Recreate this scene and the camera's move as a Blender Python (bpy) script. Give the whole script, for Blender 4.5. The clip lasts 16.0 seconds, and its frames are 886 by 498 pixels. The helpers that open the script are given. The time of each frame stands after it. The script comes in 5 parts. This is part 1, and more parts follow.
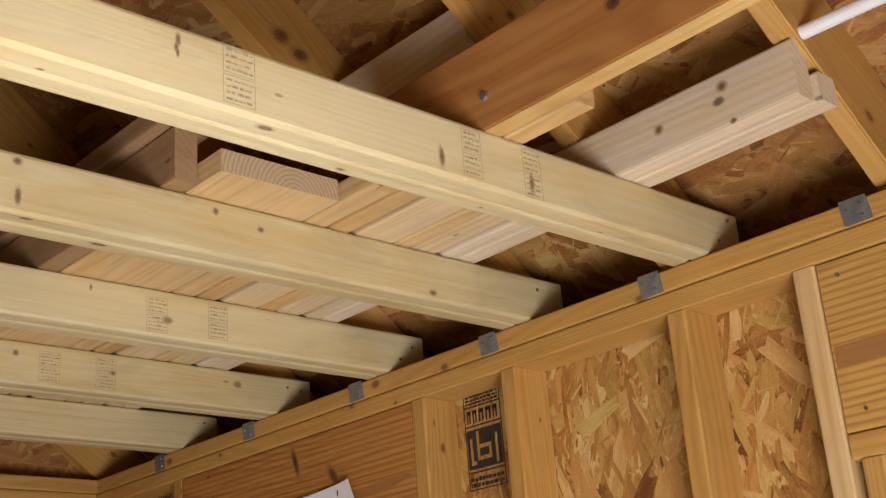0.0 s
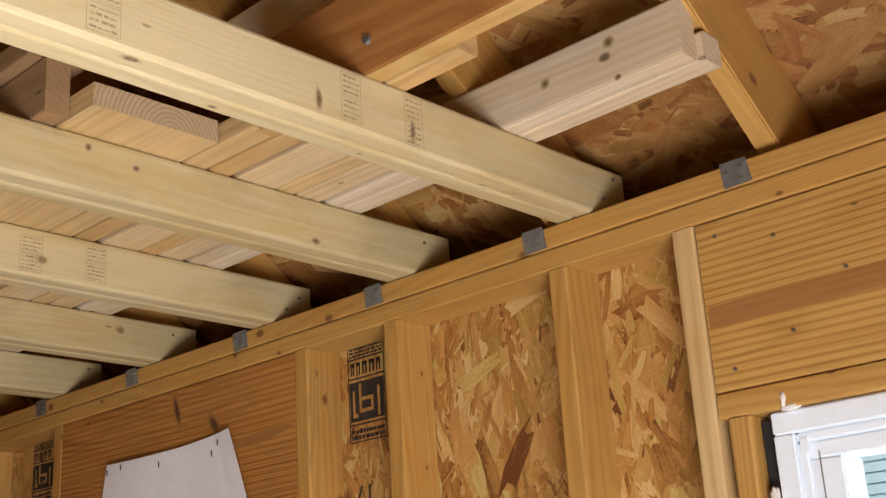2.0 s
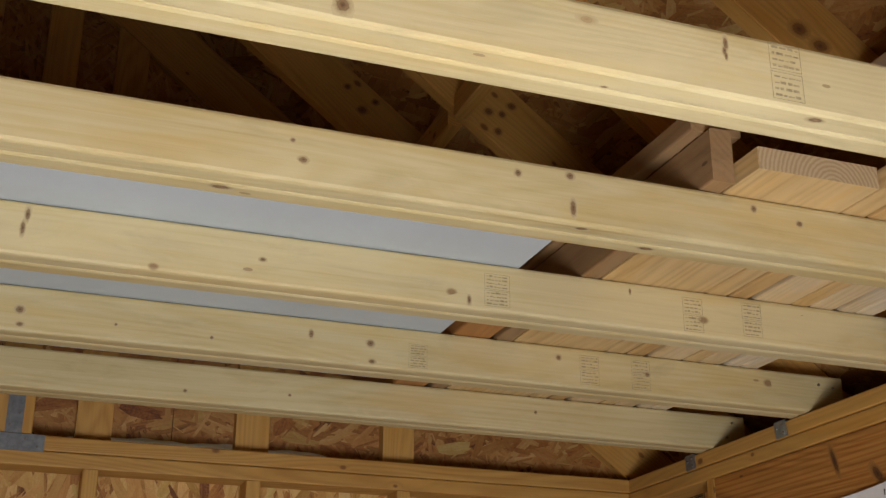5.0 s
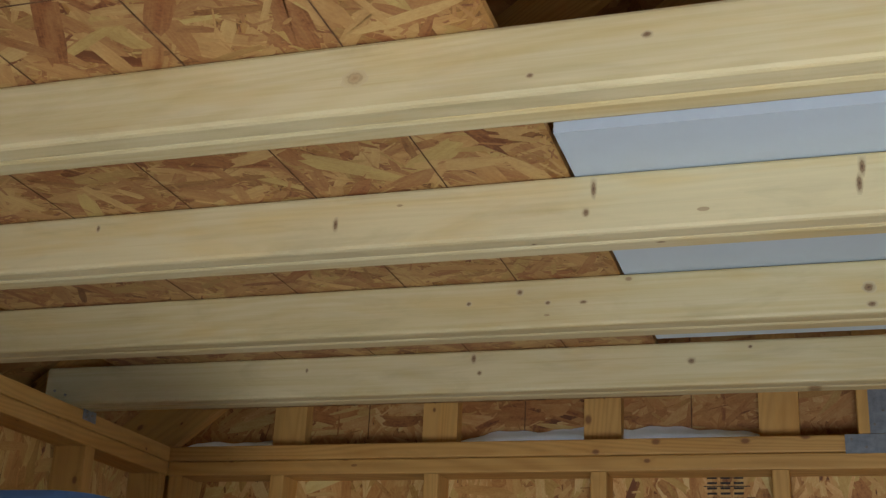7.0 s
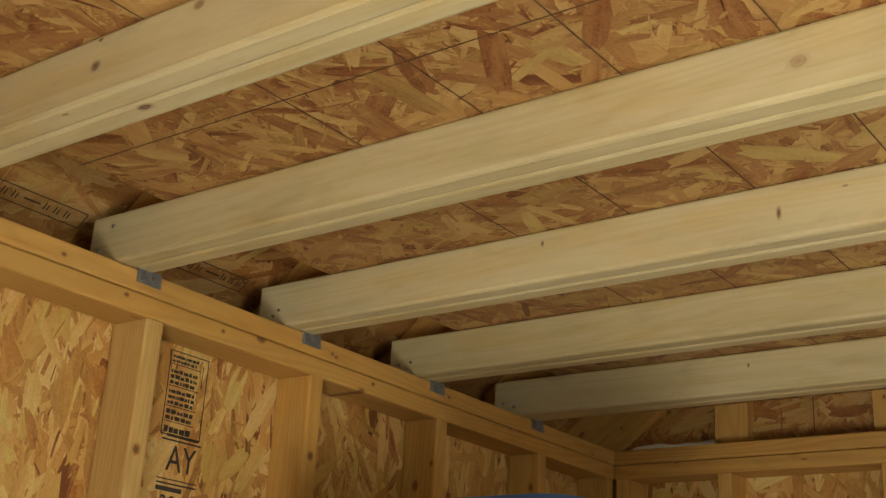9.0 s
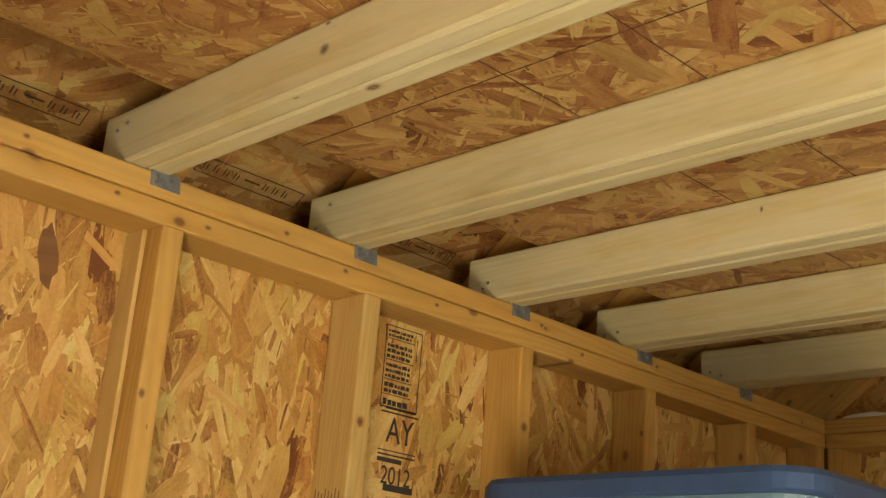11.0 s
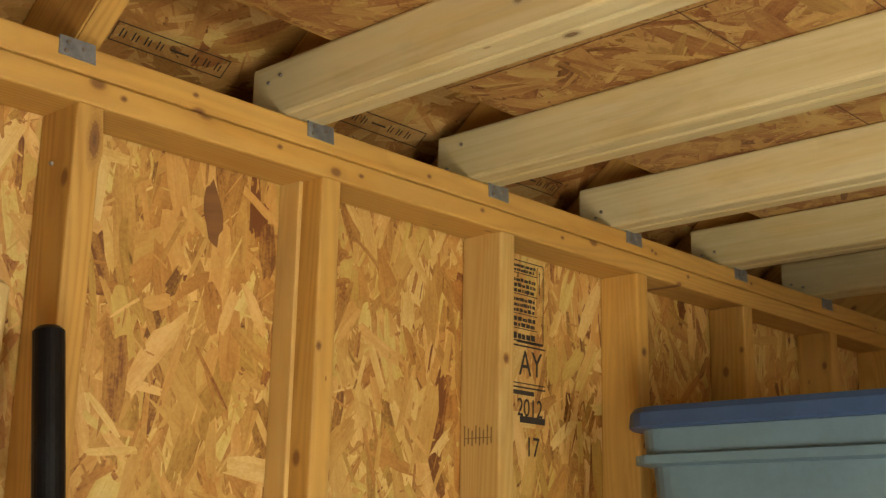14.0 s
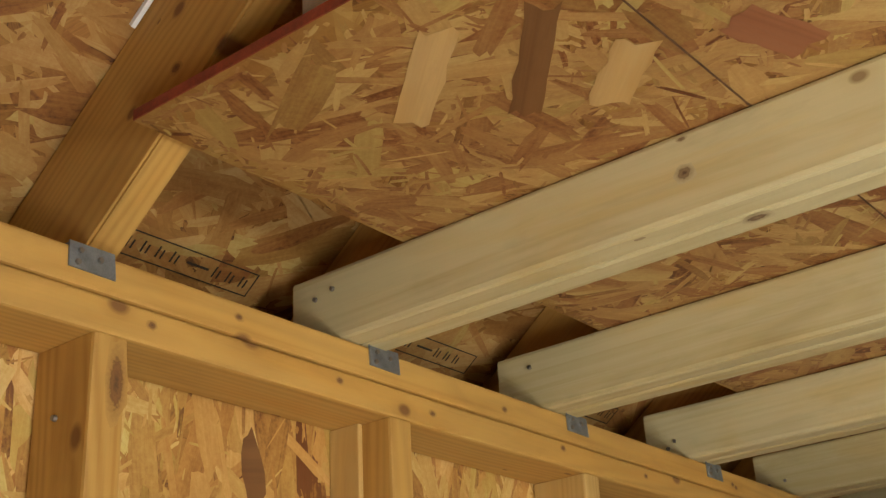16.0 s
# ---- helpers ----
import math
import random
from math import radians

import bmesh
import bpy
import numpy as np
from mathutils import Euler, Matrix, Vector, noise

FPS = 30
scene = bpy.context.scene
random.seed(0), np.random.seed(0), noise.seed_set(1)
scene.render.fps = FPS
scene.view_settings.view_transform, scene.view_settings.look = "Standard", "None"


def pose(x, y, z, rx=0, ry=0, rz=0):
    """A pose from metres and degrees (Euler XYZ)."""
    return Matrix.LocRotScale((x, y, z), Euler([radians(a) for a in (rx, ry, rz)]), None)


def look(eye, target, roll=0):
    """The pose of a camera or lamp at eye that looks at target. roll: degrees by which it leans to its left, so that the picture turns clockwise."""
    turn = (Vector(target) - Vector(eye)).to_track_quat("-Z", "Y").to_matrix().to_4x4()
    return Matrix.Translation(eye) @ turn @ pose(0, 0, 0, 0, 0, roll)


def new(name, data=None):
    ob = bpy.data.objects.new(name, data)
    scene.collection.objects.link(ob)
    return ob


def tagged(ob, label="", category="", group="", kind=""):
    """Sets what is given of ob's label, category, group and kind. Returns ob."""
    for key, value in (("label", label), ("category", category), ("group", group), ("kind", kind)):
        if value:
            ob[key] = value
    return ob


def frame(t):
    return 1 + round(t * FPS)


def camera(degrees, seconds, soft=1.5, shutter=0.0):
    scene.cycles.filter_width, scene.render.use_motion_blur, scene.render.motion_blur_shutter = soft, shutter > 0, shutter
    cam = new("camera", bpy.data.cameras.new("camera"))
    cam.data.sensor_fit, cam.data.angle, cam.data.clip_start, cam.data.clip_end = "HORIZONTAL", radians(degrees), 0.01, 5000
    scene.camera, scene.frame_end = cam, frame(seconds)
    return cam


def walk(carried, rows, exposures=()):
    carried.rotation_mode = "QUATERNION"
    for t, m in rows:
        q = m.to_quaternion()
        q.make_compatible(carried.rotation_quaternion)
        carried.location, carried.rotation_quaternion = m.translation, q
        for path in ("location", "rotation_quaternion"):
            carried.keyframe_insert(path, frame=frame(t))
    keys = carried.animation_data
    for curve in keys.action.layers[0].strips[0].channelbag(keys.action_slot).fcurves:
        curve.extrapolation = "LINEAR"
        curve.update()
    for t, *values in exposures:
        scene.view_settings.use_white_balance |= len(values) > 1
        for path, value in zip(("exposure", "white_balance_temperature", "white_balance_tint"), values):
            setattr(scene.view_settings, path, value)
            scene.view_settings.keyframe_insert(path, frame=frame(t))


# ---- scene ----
cam = camera(39.6, 16.0, soft=1.35)
PATH = [
    (0, (1.813, -0.706, 1.474), (3.108, 0.649, 2.168), -4.5),
    (0.5, (1.849, -0.731, 1.461), (3.228, 0.552, 2.134), -3.8),
    (1, (1.867, -0.728, 1.458), (3.259, 0.556, 2.1), -3.7),
    (1.5, (1.879, -0.728, 1.455), (3.286, 0.548, 2.081), -3.5),
    (2, (1.876, -0.725, 1.461), (3.278, 0.557, 2.088), -3.6),
    (2.5, (1.875, -0.724, 1.464), (3.227, 0.6, 2.112), -2.8),
    (3, (1.831, -0.712, 1.465), (3.003, 0.745, 2.174), -1.3),
    (3.5, (1.811, -0.706, 1.455), (2.878, 0.831, 2.161), -0.2),
    (4, (1.769, -0.704, 1.457), (2.691, 0.922, 2.168), -1.1),
    (4.5, (1.727, -0.701, 1.457), (2.436, 1.016, 2.198), -0.4),
    (5, (1.708, -0.696, 1.447), (2.349, 1.05, 2.181), 0.1),
    (5.2, (1.697, -0.696, 1.441), (2.286, 1.076, 2.158), 0.4),
    (7.3, (1.657, -0.343, 1.503), (0.948, 1.384, 2.221), 2.1),
    (7.5, (1.656, -0.357, 1.502), (0.901, 1.351, 2.218), 1.3),
    (8, (1.649, -0.372, 1.495), (0.76, 1.269, 2.213), 2.4),
    (8.5, (1.627, -0.394, 1.487), (0.619, 1.182, 2.193), 3.2),
    (9, (1.599, -0.42, 1.478), (0.45, 1.064, 2.169), 3.5),
    (9.5, (1.589, -0.448, 1.47), (0.309, 0.933, 2.145), 4.4),
    (9.7, (1.576, -0.453, 1.467), (0.267, 0.903, 2.136), 4.5),
    (12, (1.53, -0.479, 1.498), (0.134, 0.821, 2.096), 3.8),
    (12.5, (1.496, -0.516, 1.506), (0.049, 0.732, 2.097), 1.9),
    (13, (1.43, -0.633, 1.494), (-0.026, 0.613, 2.063), -0.9),
    (13.5, (1.421, -0.685, 1.495), (0.046, 0.672, 2.013), 1.7),
    (14, (1.336, -0.7, 1.51), (-0.001, 0.707, 1.994), 1.2),
    (14.5, (1.201, -0.715, 1.516), (-0.129, 0.694, 2.01), 2.0),
    (15, (1.027, -0.648, 1.635), (-0.228, 0.776, 2.266), -1.7),
    (15.5, (0.917, -0.606, 1.669), (-0.22, 0.824, 2.483), -2.9),
    (16, (0.894, -0.59, 1.646), (-0.226, 0.849, 2.467), -3.1),
]
walk(cam, [(t, look(eye, target, roll)) for t, eye, target, roll in PATH],
     exposures=[(0.0, 0.40, 6900, 20), (2.5, 0.36, 7000, 21), (5.0, 0.05, 6900, 15), (7.3, 0.06, 6000, 9), (8.0, 0.06, 6600, 9), (8.6, 0.10, 7100, 8), (9.5, 0.38, 8700, 11), (12.0, 0.56, 8900, 9), (13.5, 0.52, 8800, 10), (14.5, 0.48, 8700, 10), (15.2, 0.52, 7900, 8), (16.0, 0.46, 7500, 8)])

# plan: x across the shed (0 = inner face of the west wall), y towards the back gable, z up
W, H, S = 3.43, 2.13, 0.4064
Y_BACK, Y_FRONT = 2.44, -1.0
TH, DP = 0.038, 0.089          # a two-by-four
Y_STUD = 0.037                 # near face of the first stud and rafter
Y_JOIST = 0.367                # near face of the first joist pair
PITCH, EAVE = 0.765, 2.163       # rafter underside: z = EAVE + PITCH * distance from the wall
RAFT_V = 0.182                 # depth of a rafter, taken straight up
JOIST_TOP = H + DP

# ---- sky, sun and daylight through the openings ----
world = bpy.data.worlds.new("sky")
scene.world = world
world.use_nodes = True
wn = world.node_tree
sky = wn.nodes.new("ShaderNodeTexSky")
sky.sky_type = 'NISHITA'
sky.sun_disc = False
sky.sun_elevation, sky.sun_rotation = radians(46), radians(-38)
wn.nodes["Background"].inputs["Strength"].default_value = 0.12
wn.links.new(sky.outputs[0], wn.nodes["Background"].inputs["Color"])
sun_data = bpy.data.lights.new("sun", 'SUN')
sun_data.energy, sun_data.angle, sun_data.color = 3.0, radians(0.5), (1.0, 0.95, 0.86)
sun = new("sun", sun_data)
sun.matrix_world = look((-7, 9, 12), (0, 1, 0))


def daylight(name, centre, target, sx, sy, power, color):
    data = bpy.data.lights.new(name, 'AREA')
    data.shape, data.size, data.size_y, data.energy, data.color = 'RECTANGLE', sx, sy, power, color
    ob = new(name, data)
    ob.matrix_world = look(centre, target)
    return ob


door_light = daylight("door_daylight", (1.85, Y_FRONT - 0.08, 0.44), (2.30, 0.0, 1.15), 1.04, 0.86, 50.0, (0.96, 0.98, 1.0))
door_light.data.spread = radians(165)
window_light = daylight("window_daylight", (W + 0.13, -0.36, 1.24), (0.0, -0.20, 1.50), 0.86, 0.70, 13.0, (0.93, 0.97, 1.0))
window_light.data.spread = radians(105)

# ---- materials ----


class Nodes:
    """Short hand for building a node material."""

    def __init__(self, name):
        self.mat = bpy.data.materials.new(name)
        self.mat.use_nodes = True
        self.t = self.mat.node_tree
        self.bsdf = self.t.nodes["Principled BSDF"]

    def put(self, socket, value):
        if isinstance(value, bpy.types.NodeSocket):
            self.t.links.new(value, socket)
        elif value is not None:
            socket.default_value = value

    def node(self, kind, **ins):
        n = self.t.nodes.new(kind)
        for key, value in ins.items():
            self.put(n.inputs[int(key[1:])] if key[0] == "i" and key[1:].isdigit() else n.inputs[key.replace("_", " ")], value)
        return n

    def math(self, op, a, b=None, clamp=False):
        n = self.t.nodes.new("ShaderNodeMath")
        n.operation, n.use_clamp = op, clamp
        self.put(n.inputs[0], a)
        self.put(n.inputs[1], b)
        return n.outputs[0]

    def vmath(self, op, a, b=None):
        n = self.t.nodes.new("ShaderNodeVectorMath")
        n.operation = op
        self.put(n.inputs[0], a)
        self.put(n.inputs[1], b)
        return n.outputs[0]

    def mapped(self, vec, scale=(1, 1, 1), rot=(0, 0, 0), loc=(0, 0, 0)):
        n = self.t.nodes.new("ShaderNodeMapping")
        self.put(n.inputs["Vector"], vec)
        self.put(n.inputs["Location"], loc)
        n.inputs["Rotation"].default_value = rot
        n.inputs["Scale"].default_value = scale
        return n.outputs[0]

    def ramp(self, fac, *stops, interp='LINEAR'):
        n = self.t.nodes.new("ShaderNodeValToRGB")
        n.color_ramp.interpolation = interp
        while len(n.color_ramp.elements) < len(stops):
            n.color_ramp.elements.new(0.5)
        for e, (p, c) in zip(n.color_ramp.elements, stops):
            e.position = p
            e.color = (*c, 1) if len(c) == 3 else c
        self.put(n.inputs[0], fac)
        return n.outputs[0]

    def mix(self, fac, a, b, mode='MIX'):
        n = self.t.nodes.new("ShaderNodeMix")
        n.data_type, n.blend_type = 'RGBA', mode
        for sock, v in zip((n.inputs[0], n.inputs[6], n.inputs[7]), (fac, a, b)):
            self.put(sock, (*v, 1) if isinstance(v, tuple) and len(v) == 3 else v)
        return n.outputs[2]

    def noise(self, vec, scale, detail=3.0, rough=0.55, dist=0.0):
        n = self.node("ShaderNodeTexNoise", Vector=vec, Scale=scale, Detail=detail, Roughness=rough, Distortion=dist)
        return n.outputs[0]

    def object_coords(self):
        return self.t.nodes.new("ShaderNodeTexCoord").outputs["Object"]

    def random(self):
        return self.t.nodes.new("ShaderNodeObjectInfo").outputs["Random"]

    def bump(self, height, strength, distance):
        n = self.node("ShaderNodeBump", Strength=strength, Distance=distance, Height=height)
        self.put(self.bsdf.inputs["Normal"], n.outputs[0])

    def done(self, color, rough, metal=None):
        self.put(self.bsdf.inputs["Base Color"], (*color, 1) if isinstance(color, tuple) and len(color) == 3 else color)
        self.put(self.bsdf.inputs["Roughness"], rough)
        self.put(self.bsdf.inputs["Metallic"], metal)
        return self.mat


def lumber(name, light, dark, knot, knots=0.5, rings=1.0, rough=0.62, figure=0.30, swerve=0.9, grime=0.45, lines=0.0):
    """Sawn softwood. Boards run along their own x; grain is drawn out along it, with a few knots and handling marks."""
    n = Nodes(name)
    r = n.random()
    shift = n.node("ShaderNodeCombineXYZ", X=n.math('MULTIPLY', r, 37.0), Y=n.math('MULTIPLY', r, 11.3), Z=n.math('MULTIPLY', r, 5.7)).outputs[0]
    p = n.vmath('ADD', n.object_coords(), shift)
    # knots: sparse cells, a little longer than wide
    axes_of = n.node("ShaderNodeSeparateXYZ", Vector=p)
    flat_p = n.node("ShaderNodeCombineXYZ", X=n.math('MULTIPLY', axes_of.outputs[0], 6.0), Y=n.math('MULTIPLY', axes_of.outputs[2], 9.0)).outputs[0]
    cell = n.node("ShaderNodeTexVoronoi", Vector=flat_p, Scale=1.0, Randomness=1.0)
    cell.voronoi_dimensions = '2D'
    near = cell.outputs["Distance"]
    rgb = n.node("ShaderNodeSeparateColor", Color=cell.outputs["Color"])
    some = n.math('GREATER_THAN', rgb.outputs[0], 1.0 - knots)
    size = n.math('ADD', n.math('MULTIPLY', rgb.outputs[1], 0.06), 0.035)
    core = n.math('MULTIPLY', some, n.math('SUBTRACT', 1.0, n.node("ShaderNodeMapRange", i0=near, i1=n.math('MULTIPLY', size, 0.5), i2=size).outputs[0]))
    halo = n.math('MULTIPLY', some, n.math('SUBTRACT', 1.0, n.node("ShaderNodeMapRange", i0=near, i1=0.02, i2=0.16).outputs[0]))
    # growth rings seen as long bands that swerve a little round the knots
    warp = n.math('ADD', n.math('MULTIPLY', n.noise(n.mapped(p, (0.5, 5, 5)), 1.0, 2.0), swerve), n.math('MULTIPLY', halo, 0.04))
    band = n.node("ShaderNodeTexWave", Vector=n.mapped(p, (0.05, 11.0, 13.0), loc=n.node("ShaderNodeCombineXYZ", Y=warp, Z=n.math('MULTIPLY', warp, 1.4)).outputs[0]),
                  Scale=1.5 * rings, Distortion=1.0, Detail=3.0, Detail_Scale=1.5)
    band.bands_direction = 'DIAGONAL'
    fine = n.noise(n.mapped(p, (2.5, 190, 190)), 1.0, 3.0, 0.7)
    fleck = n.noise(n.mapped(p, (14, 420, 420)), 1.0, 2.0, 0.6)
    blotch = n.noise(n.mapped(p, (2.2, 9, 9)), 1.0, 4.0, 0.62)
    f = n.math('ADD', n.math('MULTIPLY', band.outputs[1], figure), n.math('ADD', n.math('MULTIPLY', fine, 0.44), n.math('MULTIPLY', blotch, 0.52)))
    f = n.math('ADD', f, n.math('ADD', n.math('MULTIPLY', n.math('SUBTRACT', r, 0.5), 0.2), n.math('MULTIPLY', fleck, 0.12)))
    col = n.ramp(f, (0.28, dark), (0.64, light), (0.98, tuple(min(1, c * 1.13) for c in light)))
    stain = n.node("ShaderNodeMapRange", i0=n.noise(n.mapped(p, (3.0, 16.0, 16.0)), 1.0, 3.0, 0.6, 0.6), i1=0.48, i2=0.68).outputs[0]
    col = n.mix(n.math('MULTIPLY', stain, 0.7), col, (0.97, 0.86, 0.66), 'MULTIPLY')
    smudge = n.node("ShaderNodeMapRange", i0=n.noise(n.mapped(p, (4.5, 20.0, 20.0), loc=(3.7, 1.1, 0.4)), 1.0, 4.0, 0.65, 0.8), i1=0.52, i2=0.72).outputs[0]
    col = n.mix(n.math('MULTIPLY', smudge, grime), col, (0.70, 0.69, 0.68), 'MULTIPLY')
    streak = n.node("ShaderNodeMapRange", i0=n.noise(n.mapped(p, (1.6, 85.0, 85.0), loc=(9.1, 0.3, 2.2)), 1.0, 2.0, 0.5, 0.3), i1=0.62, i2=0.74).outputs[0]
    col = n.mix(n.math('MULTIPLY', streak, 0.45), col, (0.78, 0.68, 0.52), 'MULTIPLY')
    if lines:
        rule = n.node("ShaderNodeTexWave", Vector=n.mapped(p, (0.10, 0.0, 1.0)), Scale=lines, Distortion=3.0, Detail=2.0, Detail_Scale=0.5)
        rule.bands_direction = 'Z'
        thin = n.node("ShaderNodeMapRange", i0=rule.outputs[1], i1=0.45, i2=0.95).outputs[0]
        col = n.mix(n.math('MULTIPLY', thin, 0.62), col, (0.66, 0.44, 0.27), 'MULTIPLY')
    col = n.mix(n.math('MULTIPLY', halo, 0.30), col, dark)
    col = n.mix(n.math('MULTIPLY', core, 0.88), col, knot)
    nail = n.node("ShaderNodeTexVoronoi", Vector=n.mapped(p, (9.0, 24.0, 24.0)), Scale=1.0)
    mark = n.math('MULTIPLY', n.math('LESS_THAN', nail.outputs["Distance"], 0.075), n.math('GREATER_THAN', n.node("ShaderNodeSeparateColor", Color=nail.outputs["Color"]).outputs[2], 0.88))
    col = n.mix(n.math('MULTIPLY', mark, 0.7), col, knot)
    n.bump(n.math('ADD', n.math('MULTIPLY', fine, 0.5), n.math('MULTIPLY', band.outputs[1], 0.2)), 0.3, 0.0012)
    return n.done(col, n.math('ADD', n.math('MULTIPLY', fine, 0.2), rough - 0.1))


def strand_board(name, tones, lean=0.0, scale=1.0, mixing=0.5):
    """Oriented strand board: layers of long flakes lying at several angles, each its own shade. lean: the main direction, in degrees from its own x."""
    n = Nodes(name)
    r = n.random()
    shift = n.node("ShaderNodeCombineXYZ", X=n.math('MULTIPLY', r, 23.0), Y=n.math('MULTIPLY', r, 41.0)).outputs[0]
    p = n.vmath('ADD', n.object_coords(), shift)
    wob = n.node("ShaderNodeTexNoise", Vector=p, Scale=45.0, Detail=2.0).outputs[1]
    p = n.vmath('ADD', p, n.vmath('MULTIPLY', n.vmath('SUBTRACT', wob, (0.5, 0.5, 0.5)), (0.0035, 0.0035, 0.0)))
    tone, height = None, None
    for i, a in enumerate((4, 38, -30, 78, -12, 20, -55)):
        k = scale * (0.85 + 0.28 * i)
        turned = n.mapped(p, (1, 1, 0), (0, 0, radians(a + lean)), (3.1 * i, 1.7 * i, 0))
        v = n.mapped(turned, (k * 9.5, k * 40.0, 0.0))
        cell = n.node("ShaderNodeTexVoronoi", Vector=v, Scale=1.0)
        cell.voronoi_dimensions = '2D'
        edge = n.node("ShaderNodeTexVoronoi", Vector=v, Scale=1.0)
        edge.voronoi_dimensions, edge.feature = '2D', 'DISTANCE_TO_EDGE'
        rgb = n.node("ShaderNodeSeparateColor", Color=cell.outputs["Color"])
        rim = n.node("ShaderNodeMapRange", i0=edge.outputs["Distance"], i1=0.0, i2=0.07).outputs[0]
        grain = n.noise(n.mapped(turned, (k * 9, k * 300, 1.0)), 1.0, 3.0, 0.65)
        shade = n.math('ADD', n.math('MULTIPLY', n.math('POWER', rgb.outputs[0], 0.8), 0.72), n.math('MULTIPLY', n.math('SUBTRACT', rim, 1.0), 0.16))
        shade = n.math('ADD', shade, n.math('MULTIPLY', n.math('SUBTRACT', grain, 0.40), 0.62))
        if tone is None:
            tone, height = shade, rgb.outputs[1]
        else:
            on = n.math('GREATER_THAN', rgb.outputs[2], mixing + 0.05 * i)
            tone = n.node("ShaderNodeMix", i0=on, i2=tone, i3=shade).outputs[0]
            height = n.node("ShaderNodeMix", i0=on, i2=height, i3=n.math('ADD', rgb.outputs[1], 0.35 * i)).outputs[0]
    # thin pale slivers on top
    for i, a in enumerate((8, -24, 55)):
        turned = n.mapped(p, (1, 1, 0), (0, 0, radians(a + lean)), (5.3 * i + 1, 2.9 * i, 0))
        cell = n.node("ShaderNodeTexVoronoi", Vector=n.mapped(turned, (scale * 14.0, scale * 120.0, 0.0)), Scale=1.0)
        cell.voronoi_dimensions = '2D'
        rgb = n.node("ShaderNodeSeparateColor", Color=cell.outputs["Color"])
        on = n.math('MULTIPLY', n.math('GREATER_THAN', rgb.outputs[2], 0.80), 0.7)
        tone = n.node("ShaderNodeMix", i0=on, i2=tone, i3=n.math('ADD', n.math('MULTIPLY', rgb.outputs[0], 0.75), 0.15)).outputs[0]
    big = n.noise(p, 1.8, 3.0)
    patch = n.noise(n.mapped(p, (4.0, 13.0, 0.0), (0, 0, radians(lean))), 1.0, 3.0, 0.6)
    crumb = n.noise(p, 130.0, 3.0, 0.7)
    tone = n.math('ADD', tone, n.math('ADD', n.math('MULTIPLY', n.math('SUBTRACT', big, 0.5), 0.25), n.math('MULTIPLY', n.math('SUBTRACT', crumb, 0.5), 0.22)))
    col = n.ramp(tone, (0.0, tones[0]), (0.16, tones[1]), (0.45, tones[2]), (0.72, tones[3]), (1.0, tones[4]))
    stain = n.node("ShaderNodeMapRange", i0=patch, i1=0.46, i2=0.66).outputs[0]
    col = n.mix(n.math('MULTIPLY', stain, 0.62), col, (0.80, 0.56, 0.42), 'MULTIPLY')
    n.bump(n.math('ADD', height, n.math('MULTIPLY', crumb, 0.4)), 0.3, 0.0014)
    return n.done(col, 0.55)


def plain(name, color, rough=0.5, metal=0.0, vary=0.12, scale=14.0, bump=0.0):
    n = Nodes(name)
    p = n.object_coords()
    a, b = n.noise(p, scale, 4.0), n.noise(p, scale * 9, 2.0)
    f = n.math('ADD', n.math('MULTIPLY', a, 0.7), n.math('MULTIPLY', b, 0.3))
    dark = tuple(c * (1 - 2 * vary) for c in color)
    col = n.ramp(f, (0.3, dark), (0.6, color), (0.85, tuple(min(1, c * (1 + vary)) for c in color)))
    if bump:
        n.bump(f, bump, 0.002)
    return n.done(col, n.math('ADD', n.math('MULTIPLY', b, 0.18), rough - 0.09), metal)


PALE = lumber("pale_spruce", (0.560, 0.474, 0.270), (0.455, 0.360, 0.162), (0.240, 0.144, 0.064), 0.07, figure=0.10, rings=1.5, swerve=2.4, grime=0.5)
ORANGE = lumber("aged_fir", (0.480, 0.268, 0.070), (0.376, 0.184, 0.040), (0.168, 0.064, 0.018), 0.55, figure=0.34, rings=2.0, swerve=2.4)
STUD_PALE = lumber("pale_fir", (0.520, 0.336, 0.120), (0.424, 0.248, 0.072), (0.192, 0.080, 0.024), 0.4, figure=0.20, rings=2.2, swerve=2.0)
PILE = lumber("stacked_pine", (0.560, 0.370, 0.160), (0.400, 0.235, 0.088), (0.128, 0.064, 0.024), 0.2, figure=0.24, rings=1.6, swerve=1.8)
HEADER = lumber("grained_fir", (0.496, 0.293, 0.079), (0.320, 0.144, 0.027), (0.060, 0.021, 0.007), 0.015, rings=3.6, figure=0.30, swerve=1.7, lines=27.0)
DEEP = lumber("reddish_fir", (0.448, 0.212, 0.050), (0.264, 0.104, 0.024), (0.060, 0.020, 0.008), 0.02, rings=2.6, figure=0.30, swerve=2.2, lines=24.0)
BROWN = lumber("brown_fir", (0.400, 0.180, 0.050), (0.296, 0.116, 0.029), (0.064, 0.024, 0.010), 0.04, figure=0.26, rings=1.8, swerve=2.0)
PALE_PILE = lumber("pale_stacked_pine", (0.620, 0.480, 0.285), (0.470, 0.330, 0.160), (0.128, 0.064, 0.024), 0.2, figure=0.24, rings=1.6, swerve=1.8)
# brown pine, its tones lowered to carry the dimness of the loft
BROWN_PINE = lumber("loft_shaded_pine", (0.300, 0.185, 0.090), (0.200, 0.115, 0.052), (0.080, 0.040, 0.020), 0.3, figure=0.22, rings=1.4, swerve=1.8)
